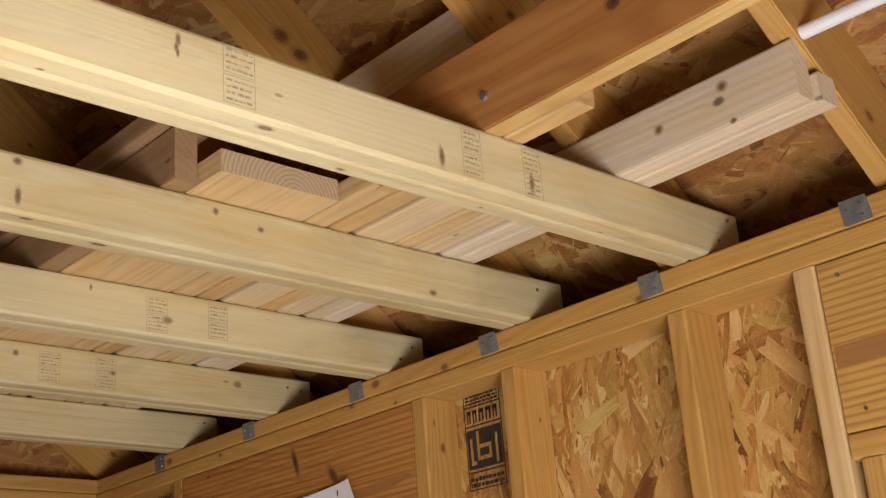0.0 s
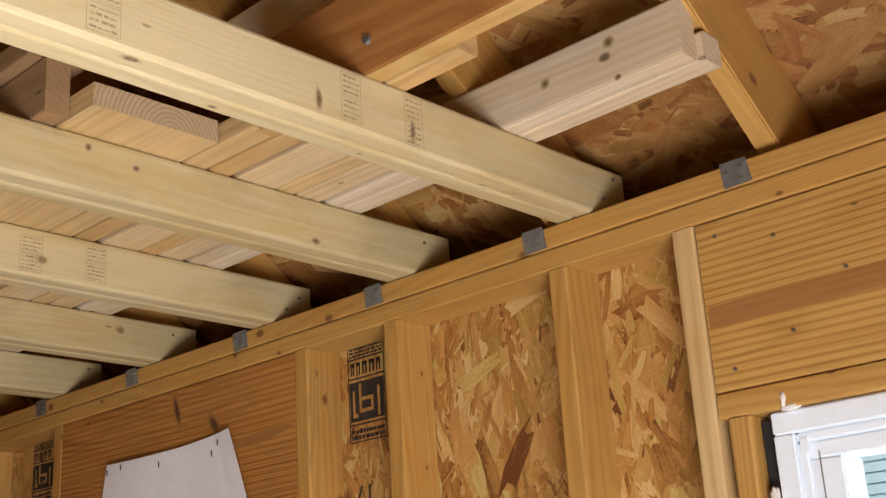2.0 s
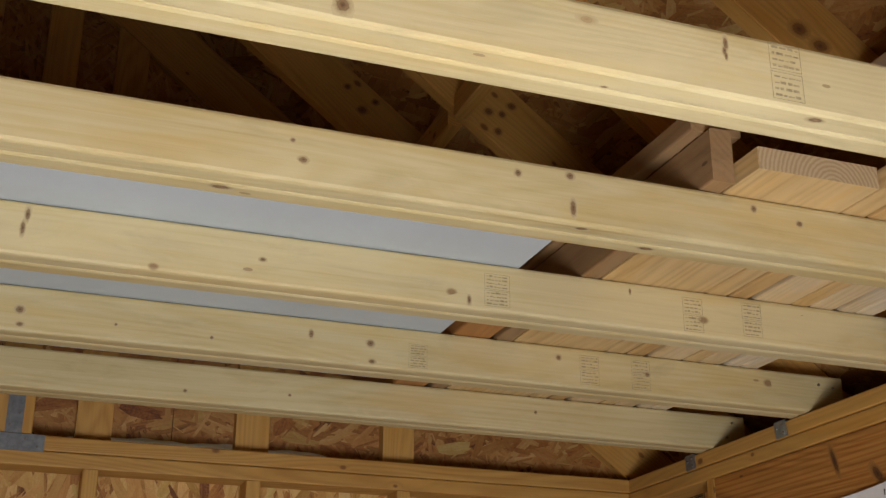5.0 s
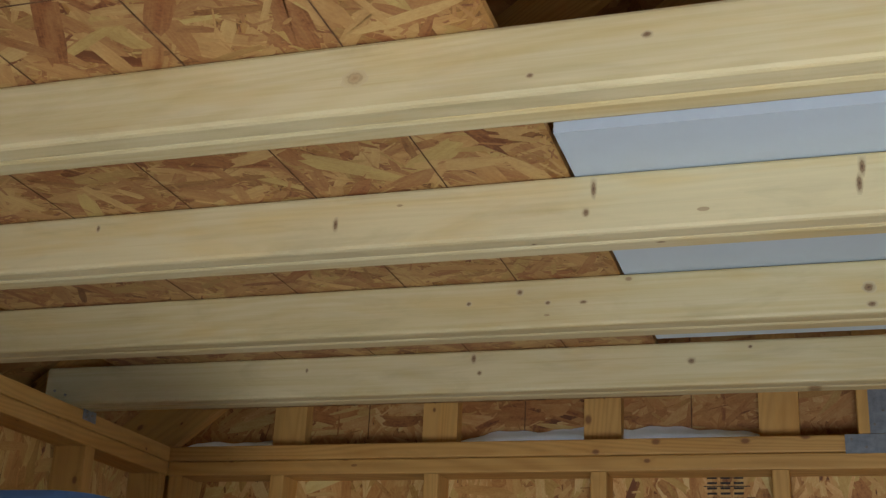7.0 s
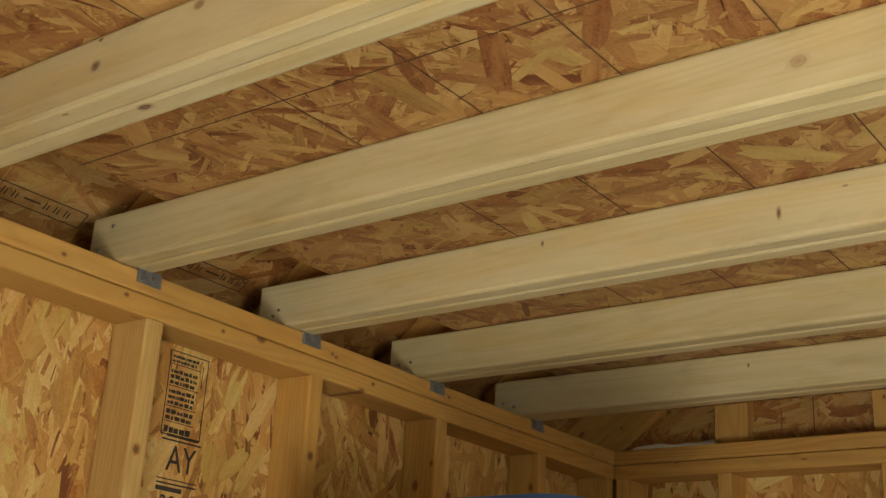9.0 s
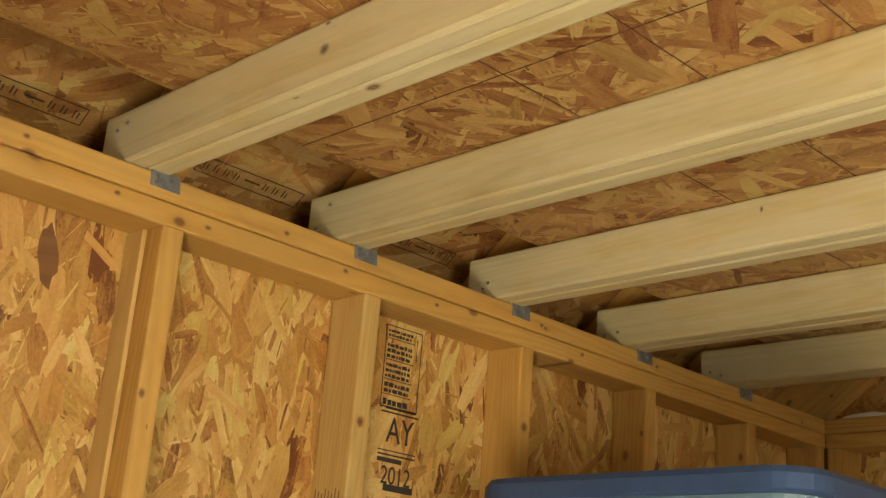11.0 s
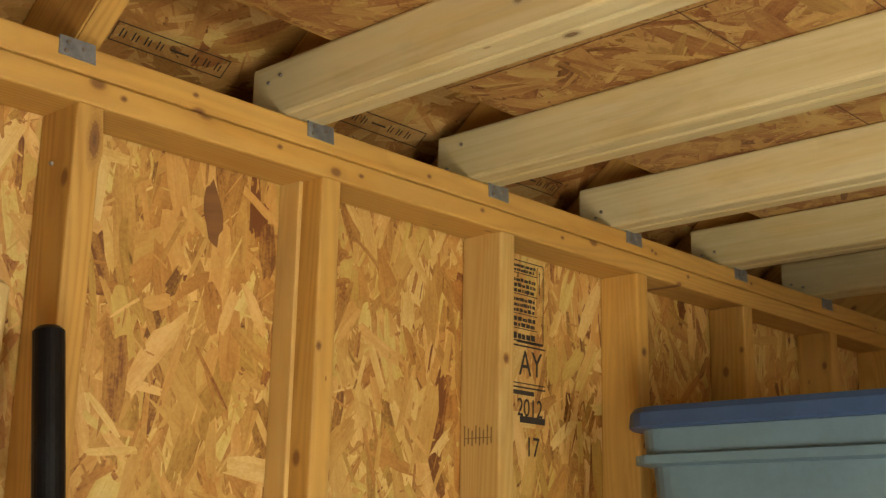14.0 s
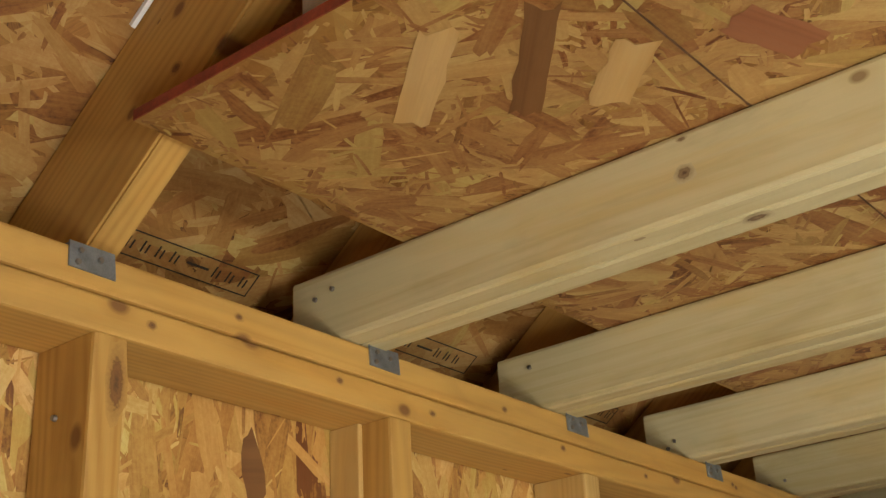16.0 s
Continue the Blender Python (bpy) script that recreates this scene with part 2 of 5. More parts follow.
GREY = lumber("weathered_pine", (0.640, 0.545, 0.395), (0.510, 0.415, 0.280), (0.128, 0.072, 0.040), 0.12, rings=2.0, figure=0.24)
PINE = lumber("yellow_pine", (0.585, 0.415, 0.200), (0.420, 0.255, 0.095), (0.128, 0.064, 0.024), 0.15, rings=1.6, figure=0.24, swerve=1.6)
OSB_WALL = strand_board("wall_strand_board", ((0.112, 0.040, 0.010), (0.296, 0.132, 0.030), (0.440, 0.228, 0.060), (0.528, 0.320, 0.104), (0.640, 0.464, 0.200)), 84, 0.8)
OSB_EAST = strand_board("east_strand_board", ((0.112, 0.040, 0.010), (0.296, 0.132, 0.030), (0.440, 0.228, 0.060), (0.528, 0.320, 0.104), (0.640, 0.464, 0.200)), 6)
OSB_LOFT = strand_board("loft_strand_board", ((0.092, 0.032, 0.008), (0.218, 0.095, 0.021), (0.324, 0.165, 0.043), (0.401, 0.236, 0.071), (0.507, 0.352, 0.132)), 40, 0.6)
# roof board tones cut by about a seventh for the shade in the eaves
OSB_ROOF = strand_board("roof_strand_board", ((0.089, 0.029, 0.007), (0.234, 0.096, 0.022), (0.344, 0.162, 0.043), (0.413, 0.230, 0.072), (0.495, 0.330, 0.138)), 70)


def strand(name, tones, pink=0.8):
    """Single pressed strands: each island its own shade, with grain along its length."""
    n = Nodes(name)
    geo = n.t.nodes.new("ShaderNodeNewGeometry").outputs["Random Per Island"]
    uv = n.t.nodes.new("ShaderNodeTexCoord").outputs["UV"]
    shift = n.node("ShaderNodeCombineXYZ", X=n.math('MULTIPLY', geo, 91.0), Y=n.math('MULTIPLY', geo, 57.0)).outputs[0]
    p = n.vmath('ADD', uv, shift)
    grain = n.noise(n.mapped(p, (9, 260, 1)), 1.0, 3.0, 0.65)
    broad = n.noise(n.mapped(p, (12, 45, 1)), 1.0, 3.0, 0.6)
    scuff = n.noise(p, 160.0, 3.0, 0.7)
    shade, odd, hue = (n.math('FRACT', n.math('MULTIPLY', geo, k)) for k in (17.3, 71.9, 133.7))
    tone = n.math('ADD', n.math('MULTIPLY', shade, 0.74), 0.18)
    tone = n.math('SUBTRACT', tone, n.math('MULTIPLY', n.math('GREATER_THAN', odd, 0.90), 0.20))
    tone = n.math('ADD', tone, n.math('ADD', n.math('MULTIPLY', n.math('SUBTRACT', grain, 0.5), 0.42), n.math('MULTIPLY', n.math('SUBTRACT', broad, 0.5), 0.75)))
    tone = n.math('ADD', tone, n.math('MULTIPLY', n.math('SUBTRACT', scuff, 0.5), 0.55))
    col = n.ramp(tone, (0.02, tones[0]), (0.20, tones[1]), (0.45, tones[2]), (0.72, tones[3]), (1.0, tones[4]))
    col = n.mix(n.math('MULTIPLY', n.math('GREATER_THAN', hue, 0.62), pink), col, (1.0, 0.80, 0.74), 'MULTIPLY')
    col = n.mix(n.math('MULTIPLY', n.math('LESS_THAN', hue, 0.16), 0.8), col, (0.92, 1.02, 0.90), 'MULTIPLY')
    n.bump(n.math('ADD', grain, n.math('MULTIPLY', scuff, 0.5)), 0.3, 0.0006)
    return n.done(col, 0.5)


WALL_STRAND = strand("wall_strand", ((0.15, 0.050, 0.012), (0.33, 0.150, 0.036), (0.445, 0.240, 0.062), (0.53, 0.325, 0.105), (0.64, 0.450, 0.190)), 0.5)
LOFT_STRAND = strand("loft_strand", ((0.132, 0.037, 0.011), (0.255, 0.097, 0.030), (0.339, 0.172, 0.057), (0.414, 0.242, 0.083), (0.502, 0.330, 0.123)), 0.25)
# same cut in tone: eave shade is put into the strand colours
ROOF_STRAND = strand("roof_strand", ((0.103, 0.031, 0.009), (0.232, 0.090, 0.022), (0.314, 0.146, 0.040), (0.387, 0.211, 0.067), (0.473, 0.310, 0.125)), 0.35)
DARK_FLAKE = lumber("dark_strand", (0.190, 0.082, 0.026), (0.120, 0.044, 0.012), (0.1, 0.03, 0.01), 0.0, figure=0.2)
RED_FLAKE = lumber("red_strand", (0.290, 0.105, 0.045), (0.200, 0.065, 0.026), (0.1, 0.03, 0.01), 0.0, figure=0.2)
YELLOW_FLAKE = lumber("yellow_strand", (0.520, 0.330, 0.135), (0.410, 0.230, 0.080), (0.2, 0.1, 0.04), 0.0, figure=0.3)
STEEL = plain("galvanised_steel", (0.30, 0.34, 0.38), 0.42, 0.75, 0.2, 60)
NAIL = plain("nail_steel", (0.34, 0.32, 0.30), 0.4, 0.9, 0.2, 90)
INK = plain("black_ink", (0.035, 0.026, 0.02), 0.8, 0, 0.3, 40)


def end_grain(name, light, dark):
    """Sawn end of a plank: growth rings round a heart low in the board."""
    n = Nodes(name)
    p = n.object_coords()
    ring = n.node("ShaderNodeTexWave", Vector=n.mapped(p, (1, 0, 1), loc=(-0.13, 0, 0.012)), Scale=44.0, Distortion=2.0, Detail=2.0, Detail_Scale=3.0)
    ring.wave_type, ring.rings_direction = 'RINGS', 'Y'
    fuzz = n.noise(p, 500.0, 3.0, 0.7)
    f = n.math('ADD', n.math('MULTIPLY', ring.outputs[1], 0.6), n.math('MULTIPLY', fuzz, 0.5))
    n.bump(f, 0.3, 0.001)
    return n.done(n.ramp(f, (0.3, dark), (0.75, light)), 0.8)


END_GRAIN = end_grain("sawn_end", (0.480, 0.364, 0.216), (0.376, 0.256, 0.132))
FADED_INK = plain("faded_ink", (0.420, 0.335, 0.195), 0.8, 0, 0.3, 60)
TALLY_INK = plain("brown_ink", (0.240, 0.136, 0.044), 0.8, 0, 0.3, 60)
# white vinyl with the cool tint of skylight put into its colour
VINYL = plain("skylit_white_vinyl", (0.82, 0.92, 1.0), 0.32, 0, 0.03, 8)
FOAM = plain("spray_foam", (0.82, 0.81, 0.76), 0.7, 0, 0.1, 60, 0.5)
WHITE_BOARD = plain("white_panel", (0.48, 0.545, 0.60), 0.5, 0, 0.05, 3)
PAPER = plain("white_paper", (0.84, 0.87, 0.93), 0.75, 0, 0.05, 5, 0.2)
WRAP_WHITE = plain("white_house_wrap", (0.84, 0.87, 0.95), 0.5, 0, 0.10, 30, 0.3)
wrap_tree = WRAP_WHITE.node_tree
glow_through, blend = wrap_tree.nodes.new("ShaderNodeBsdfTranslucent"), wrap_tree.nodes.new("ShaderNodeMixShader")
glow_through.inputs["Color"].default_value = (0.88, 0.90, 0.97, 1)
wrap_tree.links.new(wrap_tree.nodes["Principled BSDF"].outputs[0], blend.inputs[1])
wrap_tree.links.new(glow_through.outputs[0], blend.inputs[2])
wrap_tree.links.new(blend.outputs[0], wrap_tree.nodes["Material Output"].inputs["Surface"])
PVC = plain("white_pvc", (0.82, 0.83, 0.84), 0.35, 0, 0.04, 20)
TOTE_BLUE = plain("blue_plastic", (0.032, 0.075, 0.165), 0.42, 0, 0.1, 18)
# pale blue tub, with the shade on it darkened into the colour
TOTE_CLEAR = plain("shaded_pale_blue_plastic", (0.11, 0.19, 0.235), 0.4, 0, 0.1, 9)
RUBBER = plain("black_grip", (0.004, 0.004, 0.005), 0.42, 0, 0.2, 50)
RUBBER.node_tree.nodes["Principled BSDF"].inputs["Specular IOR Level"].default_value = 0.2
ASH = lumber("ash_handle", (0.512, 0.368, 0.160), (0.432, 0.288, 0.112), (0.240, 0.160, 0.080), 0.0, rings=2.0, figure=0.15)
ALU = plain("dull_aluminium", (0.42, 0.44, 0.45), 0.38, 0.85, 0.15, 30)
RED_EDGE = plain("red_edge_seal", (0.30, 0.055, 0.022), 0.75, 0, 0.3, 25, 0.3)
CONCRETE = plain("concrete_floor", (0.10, 0.095, 0.088), 0.85, 0, 0.15, 5, 0.3)
GRASS = plain("lawn", (0.07, 0.11, 0.035), 0.95, 0, 0.4, 6, 0.8)
SIDING = plain("pale_siding", (0.50, 0.67, 0.72), 0.6, 0, 0.06, 4)
WRAP = plain("black_gasket", (0.015, 0.015, 0.016), 0.7, 0, 0.2, 40)
CHALK = plain("chalk_line", (0.15, 0.07, 0.03), 0.9, 0, 0.4, 30)

glass_nodes = Nodes("window_glass")
glass_nodes.bsdf.inputs["Transmission Weight"].default_value = 1.0
glass_nodes.bsdf.inputs["IOR"].default_value = 1.1
GLASS = glass_nodes.done((0.86, 0.96, 0.97), 0.02)

# ---- shape helpers ----


def mesh_of(name, bm, material, smooth=False):
    me = bpy.data.meshes.new(name)
    bm.normal_update()
    bm.to_mesh(me)
    bm.free()
    me.materials.append(material)
    if smooth:
        for poly in me.polygons:
            poly.use_smooth = True
    return me


def part(name, bm, material, parent=None, label="", smooth=False, m=None):
    ob = new(name, mesh_of(name, bm, material, smooth))
    if m is not None:
        ob.matrix_basis = m
    if parent is not None:
        ob.parent = parent
    return tagged(ob, label)


def empty(name, at=(0, 0, 0)):
    ob = new(name)
    ob.location = at
    ob.empty_display_size = 0.05
    return ob


def thing(name, label, category, group="", kind="", at=(0, 0, 0)):
    return tagged(empty(name, at), label, category, group, kind)


def prism(outline, length, centre=False):
    """A closed outline in y, z drawn out along x."""
    bm = bmesh.new()
    x0 = -length / 2 if centre else 0.0
    a = [bm.verts.new((x0, y, z)) for y, z in outline]
    b = [bm.verts.new((x0 + length, y, z)) for y, z in outline]
    k = len(outline)
    for i in range(k):
        bm.faces.new((a[i], a[(i + 1) % k], b[(i + 1) % k], b[i]))
    bm.faces.new(a[::-1])
    bm.faces.new(b)
    bmesh.ops.recalc_face_normals(bm, faces=bm.faces[:])
    return bm


def eased(w, h, r=0.004, seg=3):
    """The outline of a board of width w (y) and height h (z) with eased corners."""
    out = []
    for cx, cy, a0 in ((w - r, r, -90), (w - r, h - r, 0), (r, h - r, 90), (r, r, 180)):
        for i in range(seg + 1):
            a = radians(a0 + 90 * i / seg)
            out.append((cx + r * math.cos(a), cy + r * math.sin(a)))
    return out


def board_bm(length, w, h, r=0.004):
    return prism(eased(w, h, r, 2), length)


def along(axis, x, y, z):
    """A pose for a board built along its own x, laid along a world axis with its low corner at x, y, z."""
    if axis == 'x':
        return pose(x, y, z)
    if axis == 'y':
        return Matrix.Translation((x, y, z)) @ Matrix(((0, 1, 0, 0), (1, 0, 0, 0), (0, 0, 1, 0), (0, 0, 0, 1)))
    return Matrix.Translation((x, y, z)) @ Matrix(((0, 0, 1, 0), (0, 1, 0, 0), (1, 0, 0, 0), (0, 0, 0, 1)))


def board(name, axis, x, y, z, length, w, h, material, parent=None, label="", r=0.004):
    """A board along x (w in y, h in z), along y (w in x, h in z) or upright (w in y, h in x)."""
    bm = board_bm(length, w, h, r)
    if axis != 'x':
        bmesh.ops.reverse_faces(bm, faces=bm.faces[:])
    return part(name, bm, material, parent, label, m=along(axis, x, y, z))


def slab_bm(sx, sy, sz):
    bm = bmesh.new()
    bmesh.ops.create_cube(bm, size=1.0)
    bmesh.ops.transform(bm, matrix=Matrix.Translation((sx / 2, sy / 2, sz / 2)) @ Matrix.Diagonal((sx, sy, sz, 1)), verts=bm.verts[:])
    return bm


def panel(name, origin, u, v, n, su, sv, thick, material, parent=None, label=""):
    """A sheet su by sv along the directions u and v, thick towards n; its own x, y lie in the sheet."""
    u, v, n = Vector(u).normalized(), Vector(v).normalized(), Vector(n).normalized()
    m = Matrix.Translation(origin) @ Matrix((u, v, n)).transposed().to_4x4()
    bm = slab_bm(su, sv, thick)
    if u.cross(v).dot(n) < 0:
        bmesh.ops.reverse_faces(bm, faces=bm.faces[:])
    return part(name, bm, material, parent, label, m=m)


def strands_mesh(name, su, sv, lean, seed, density, material, side=1.0, spread=28.0, big=1.0, crumbs=0.6, broad=0.20):
    """Flat wood strands of many sizes pressed on a sheet su by sv in its own x, y; they stand proud towards side * z."""
    rng = random.Random(seed)
    verts, faces, uvs = [], [], []
    count = int(su * sv * density)
    filled = {}
    for i in range(count):
        q = rng.random()
        if q < broad:
            length, width = rng.uniform(0.06, 0.15) * big, rng.uniform(0.018, 0.040) * big
        elif q < broad + 0.04 + 0.26 * crumbs:
            length, width = rng.uniform(0.004, 0.020), rng.uniform(0.0015, 0.006)
        elif q < 0.78:
            length, width = rng.uniform(0.04, 0.11) * big, rng.uniform(0.007, 0.020) * big
        else:
            length, width = rng.uniform(0.02, 0.07), rng.uniform(0.002, 0.006)
        a = radians(lean + (rng.gauss(0, spread) if rng.random() < 0.8 else rng.uniform(-90, 90)))
        ca, sa = math.cos(a), math.sin(a)
        ex, ey = (abs(ca) * length + abs(sa) * width) * 0.58 + width * 0.4, (abs(sa) * length + abs(ca) * width) * 0.58 + width * 0.4
        if ex > su / 2 or ey > sv / 2:
            continue
        cx, cy = min(su - ex, max(ex, rng.uniform(0, su))), min(sv - ey, max(ey, rng.uniform(0, sv)))
        cell = (int(cx / 0.3), int(cy / 0.3))
        filled[cell] = filled.get(cell, 0) + 1
        lift = 0.00005 + 0.00052 * (filled[cell] + 0.25 * (cell[0] % 2) + 0.5 * (cell[1] % 2)) / (0.09 * density * 1.5)
        l, w = length / 2, width / 2
        skew, bow = rng.uniform(-0.9, 0.9) * width, rng.uniform(-0.22, 0.22) * width
        taper = (rng.uniform(0.45, 1.0), 1.0, 1.0, rng.uniform(0.45, 1.0))
        low = [(x * l, -w * k * rng.uniform(0.86, 1.08) + bow * (1 - x * x)) for x, k in zip((-1.0, -0.4, 0.35, 1.0), taper)]
        high = [(x * l + skew * x, w * k * rng.uniform(0.86, 1.08) + bow * (1 - x * x)) for x, k in zip((1.0, 0.4, -0.35, -1.0), taper[::-1])]
        tips = [[(e * l * rng.uniform(0.84, 1.10), w * v) for v in (-0.35 * e, 0.1 * e, 0.5 * e)] for e in (1, -1)]
        pts = low + tips[0] + high + tips[1]
        base = len(verts)
        for x, y in pts:
            px, py = cx + ca * x - sa * y, cy + sa * x + ca * y
            verts.append((min(su, max(0.0, px)), min(sv, max(0.0, py)), side * lift))
            uvs.append((x, y))
        order = list(range(base, base + len(pts)))
        faces.append(order if side > 0 else order[::-1])
    me = bpy.data.meshes.new(name)
    me.from_pydata(verts, [], faces)
    layer = me.uv_layers.new(name="strand")
    for loop in me.loops:
        layer.data[loop.index].uv = uvs[loop.vertex_index]
    me.materials.append(material)
    me.update()
    return me


def strands(parent, m, *args, **kw):
    ob = new("strand_layer", strands_mesh("strand_layer", *args, **kw))
    ob.parent = parent
    ob.matrix_basis = m
    return tagged(ob, "pressed pale and brown wood strands", kind="stuff")


def axes(origin, u, v, n):
    return Matrix.Translation(origin) @ Matrix((Vector(u), Vector(v), Vector(n))).transposed().to_4x4()


def rod_bm(length, radius, seg=20, r_end=0.0):
    """A rod along x with rounded ends."""
    bm = bmesh.new()
    rings = [(0.0, radius - r_end), (r_end, radius), (length - r_end, radius), (length, radius - r_end)] if r_end else [(0.0, radius), (length, radius)]
    loops = []
    for x, r in rings:
        loops.append([bm.verts.new((x, r * math.cos(2 * math.pi * i / seg), r * math.sin(2 * math.pi * i / seg))) for i in range(seg)])
    for a, b in zip(loops, loops[1:]):
        for i in range(seg):
            bm.faces.new((a[i], a[(i + 1) % seg], b[(i + 1) % seg], b[i]))
    bm.faces.new(loops[0][::-1])
    bm.faces.new(loops[-1])
    bmesh.ops.recalc_face_normals(bm, faces=bm.faces[:])
    return bm

# ---- the large structure ----
ground = tagged(part("ground", slab_bm(120, 120, 0.1), GRASS, m=pose(-60, -60, -0.25)), "mown green lawn round the shed", "lawn", kind="structure")
floor = tagged(part("floor", slab_bm(W + 0.2, Y_BACK - Y_FRONT + 0.2, 0.15), CONCRETE, m=pose(-0.1, Y_FRONT - 0.1, -0.15)), "bare grey concrete slab floor of the shed", "floor", kind="structure")

Y_END = Y_BACK + DP
Z_PLATE = H - 2 * TH
STUDS = [Y_STUD + S * k for k in range(-2, 7)] + [Y_FRONT + 0.004]

# west wall: plain studs
west = thing("wall_west", "open stud wall with orange framing and strand board sheathing", "wall", kind="structure")
board("top_plate", 'y', -DP, Y_FRONT, H - TH, Y_BACK - Y_FRONT, DP, TH, ORANGE, west)
board("top_plate", 'y', -DP, Y_FRONT, Z_PLATE, Y_BACK - Y_FRONT, DP, TH - 0.0012, ORANGE, west)
board("bottom_plate", 'y', -DP, Y_FRONT, 0.0, Y_BACK - Y_FRONT, DP, TH, ORANGE, west)
for y in STUDS + [Y_BACK - TH - 0.004]:
    board("stud", 'z', -DP, y, TH, Z_PLATE - TH - 0.0008, TH, DP, STUD_PALE if abs(y - Y_STUD - 2 * S) < 0.01 else ORANGE, west)

board("packing_strip", 'z', -DP, Y_STUD + S - 0.0085, TH, Z_PLATE - TH - 0.0008, 0.008, 0.046, STUD_PALE, west, "narrow pale strip beside a stud", 0.0015)

# east wall: two headers, a window and a papered opening
east = thing("wall_east", "open stud wall with headers over two openings", "wall", kind="structure")
board("top_plate", 'y', W, Y_FRONT, H - TH, Y_BACK - Y_FRONT, DP, TH, ORANGE, east)
board("top_plate", 'y', W, Y_FRONT, Z_PLATE, Y_BACK - Y_FRONT, DP, TH - 0.0012, ORANGE, east)
board("bottom_plate", 'y', W, Y_FRONT, 0.0, Y_BACK - Y_FRONT, DP, TH, ORANGE, east)
WIN_Y0, WIN_Y1, WIN_Z0, WIN_Z1 = -0.80, 0.131, 0.86, 1.757
OPEN_Y0, OPEN_Y1 = 1.115, 1.995
for y in (0.427, 0.821, OPEN_Y0 - TH, OPEN_Y1, Y_BACK - TH - 0.004, 0.185, WIN_Y0 - 2 * TH - 0.004, Y_FRONT + 0.004):
    board("stud", 'z', W, y, TH, Z_PLATE - TH - 0.0008, TH, DP, ORANGE if y not in (0.185,) else PINE, east)
board("header", 'y', W + 0.001, WIN_Y0 - TH, WIN_Z1 + TH + 0.001, 0.181 - WIN_Y0 + TH, DP, Z_PLATE - WIN_Z1 - TH - 0.003, HEADER, east, "broad window header with strong dark growth rings", 0.002)
board("header_plate", 'y', W + 0.0005, WIN_Y0 - TH, WIN_Z1, 0.181 - WIN_Y0 + TH, DP, TH - 0.0005, ORANGE, east)
board("jack_stud", 'z', W, WIN_Y1 + 0.0005, TH, WIN_Z1 - TH - 0.0008, TH, DP, ORANGE, east, r=0.006)
board("jack_stud", 'z', W, WIN_Y0 - TH - 0.0005, TH, WIN_Z1 - TH - 0.0008, TH, DP, ORANGE, east)
board("window_sill_plate", 'y', W, WIN_Y0, WIN_Z0 - TH, WIN_Y1 - WIN_Y0, DP, TH, ORANGE, east)
board("header", 'y', W + 0.001, OPEN_Y0 + 0.001, Z_PLATE - 0.287, OPEN_Y1 - OPEN_Y0 - 0.002, DP, 0.285, DEEP, east, "broad header with dark knots over the papered opening", 0.002)
for y in (OPEN_Y0 + 0.001, OPEN_Y1 - TH - 0.001):
    board("jack_stud", 'z', W, y, TH, Z_PLATE - 0.289 - TH, TH, DP, ORANGE, east)
board("opening_sill_plate", 'y', W, OPEN_Y0 + TH + 0.002, 0.85, OPEN_Y1 - OPEN_Y0 - 2 * TH - 0.004, DP, TH, ORANGE, east)

# back wall below the gable
north = thing("wall_north", "open stud back wall with strand board sheathing", "wall", kind="structure")
board("top_plate", 'x', -DP, Y_BACK, H - TH, W + 2 * DP, DP, TH, ORANGE, north)
board("top_plate", 'x', 0.002, Y_BACK, Z_PLATE, W - 0.004, DP, TH - 0.0012, ORANGE, north)
board("bottom_plate", 'x', 0.002, Y_BACK, 0.0, W - 0.004, DP, TH, ORANGE, north)
GABLE_X = [0.31 + S * k for k in range(7)]
for x in [0.004] + [g - 0.019 for g in GABLE_X] + [3.13, W - TH - 0.004]:
    part("stud", board_bm(Z_PLATE - TH - 0.001, TH, DP), ORANGE, north,
         m=Matrix.Translation((x + TH, Y_BACK, TH)) @ Matrix(((0, -1, 0, 0), (0, 0, 1, 0), (1, 0, 0, 0), (0, 0, 0, 1))))

# front wall behind the way in, with a wide doorway
south = thing("wall_south", "front stud wall with a wide open doorway", "wall", kind="structure")
DOOR_X0, DOOR_X1, DOOR_Z = 1.35, 2.45, 2.0
panel("sheathing", (-0.1, Y_FRONT - 0.005, 0), (1, 0, 0), (0, 0, 1), (0, -1, 0), DOOR_X0 + 0.1, DOOR_Z - 0.001, 0.012, OSB_WALL, south)
panel("sheathing", (DOOR_X1, Y_FRONT - 0.005, 0), (1, 0, 0), (0, 0, 1), (0, -1, 0), W + 0.1 - DOOR_X1, DOOR_Z - 0.001, 0.012, OSB_WALL, south)
head = [(-0.1, DOOR_Z), (W + 0.1, DOOR_Z), (W + 0.1, EAVE + RAFT_V - 0.085), (W / 2, EAVE + RAFT_V + PITCH * W / 2 - 0.003), (-0.1, EAVE + RAFT_V - 0.085)]
part("gable_sheathing", prism(head, 0.012), OSB_WALL, south, m=Matrix.Translation((0, Y_FRONT - 0.018, 0)) @ Matrix(((0, 1, 0, 0), (1, 0, 0, 0), (0, 0, 1, 0), (0, 0, 0, 1))))

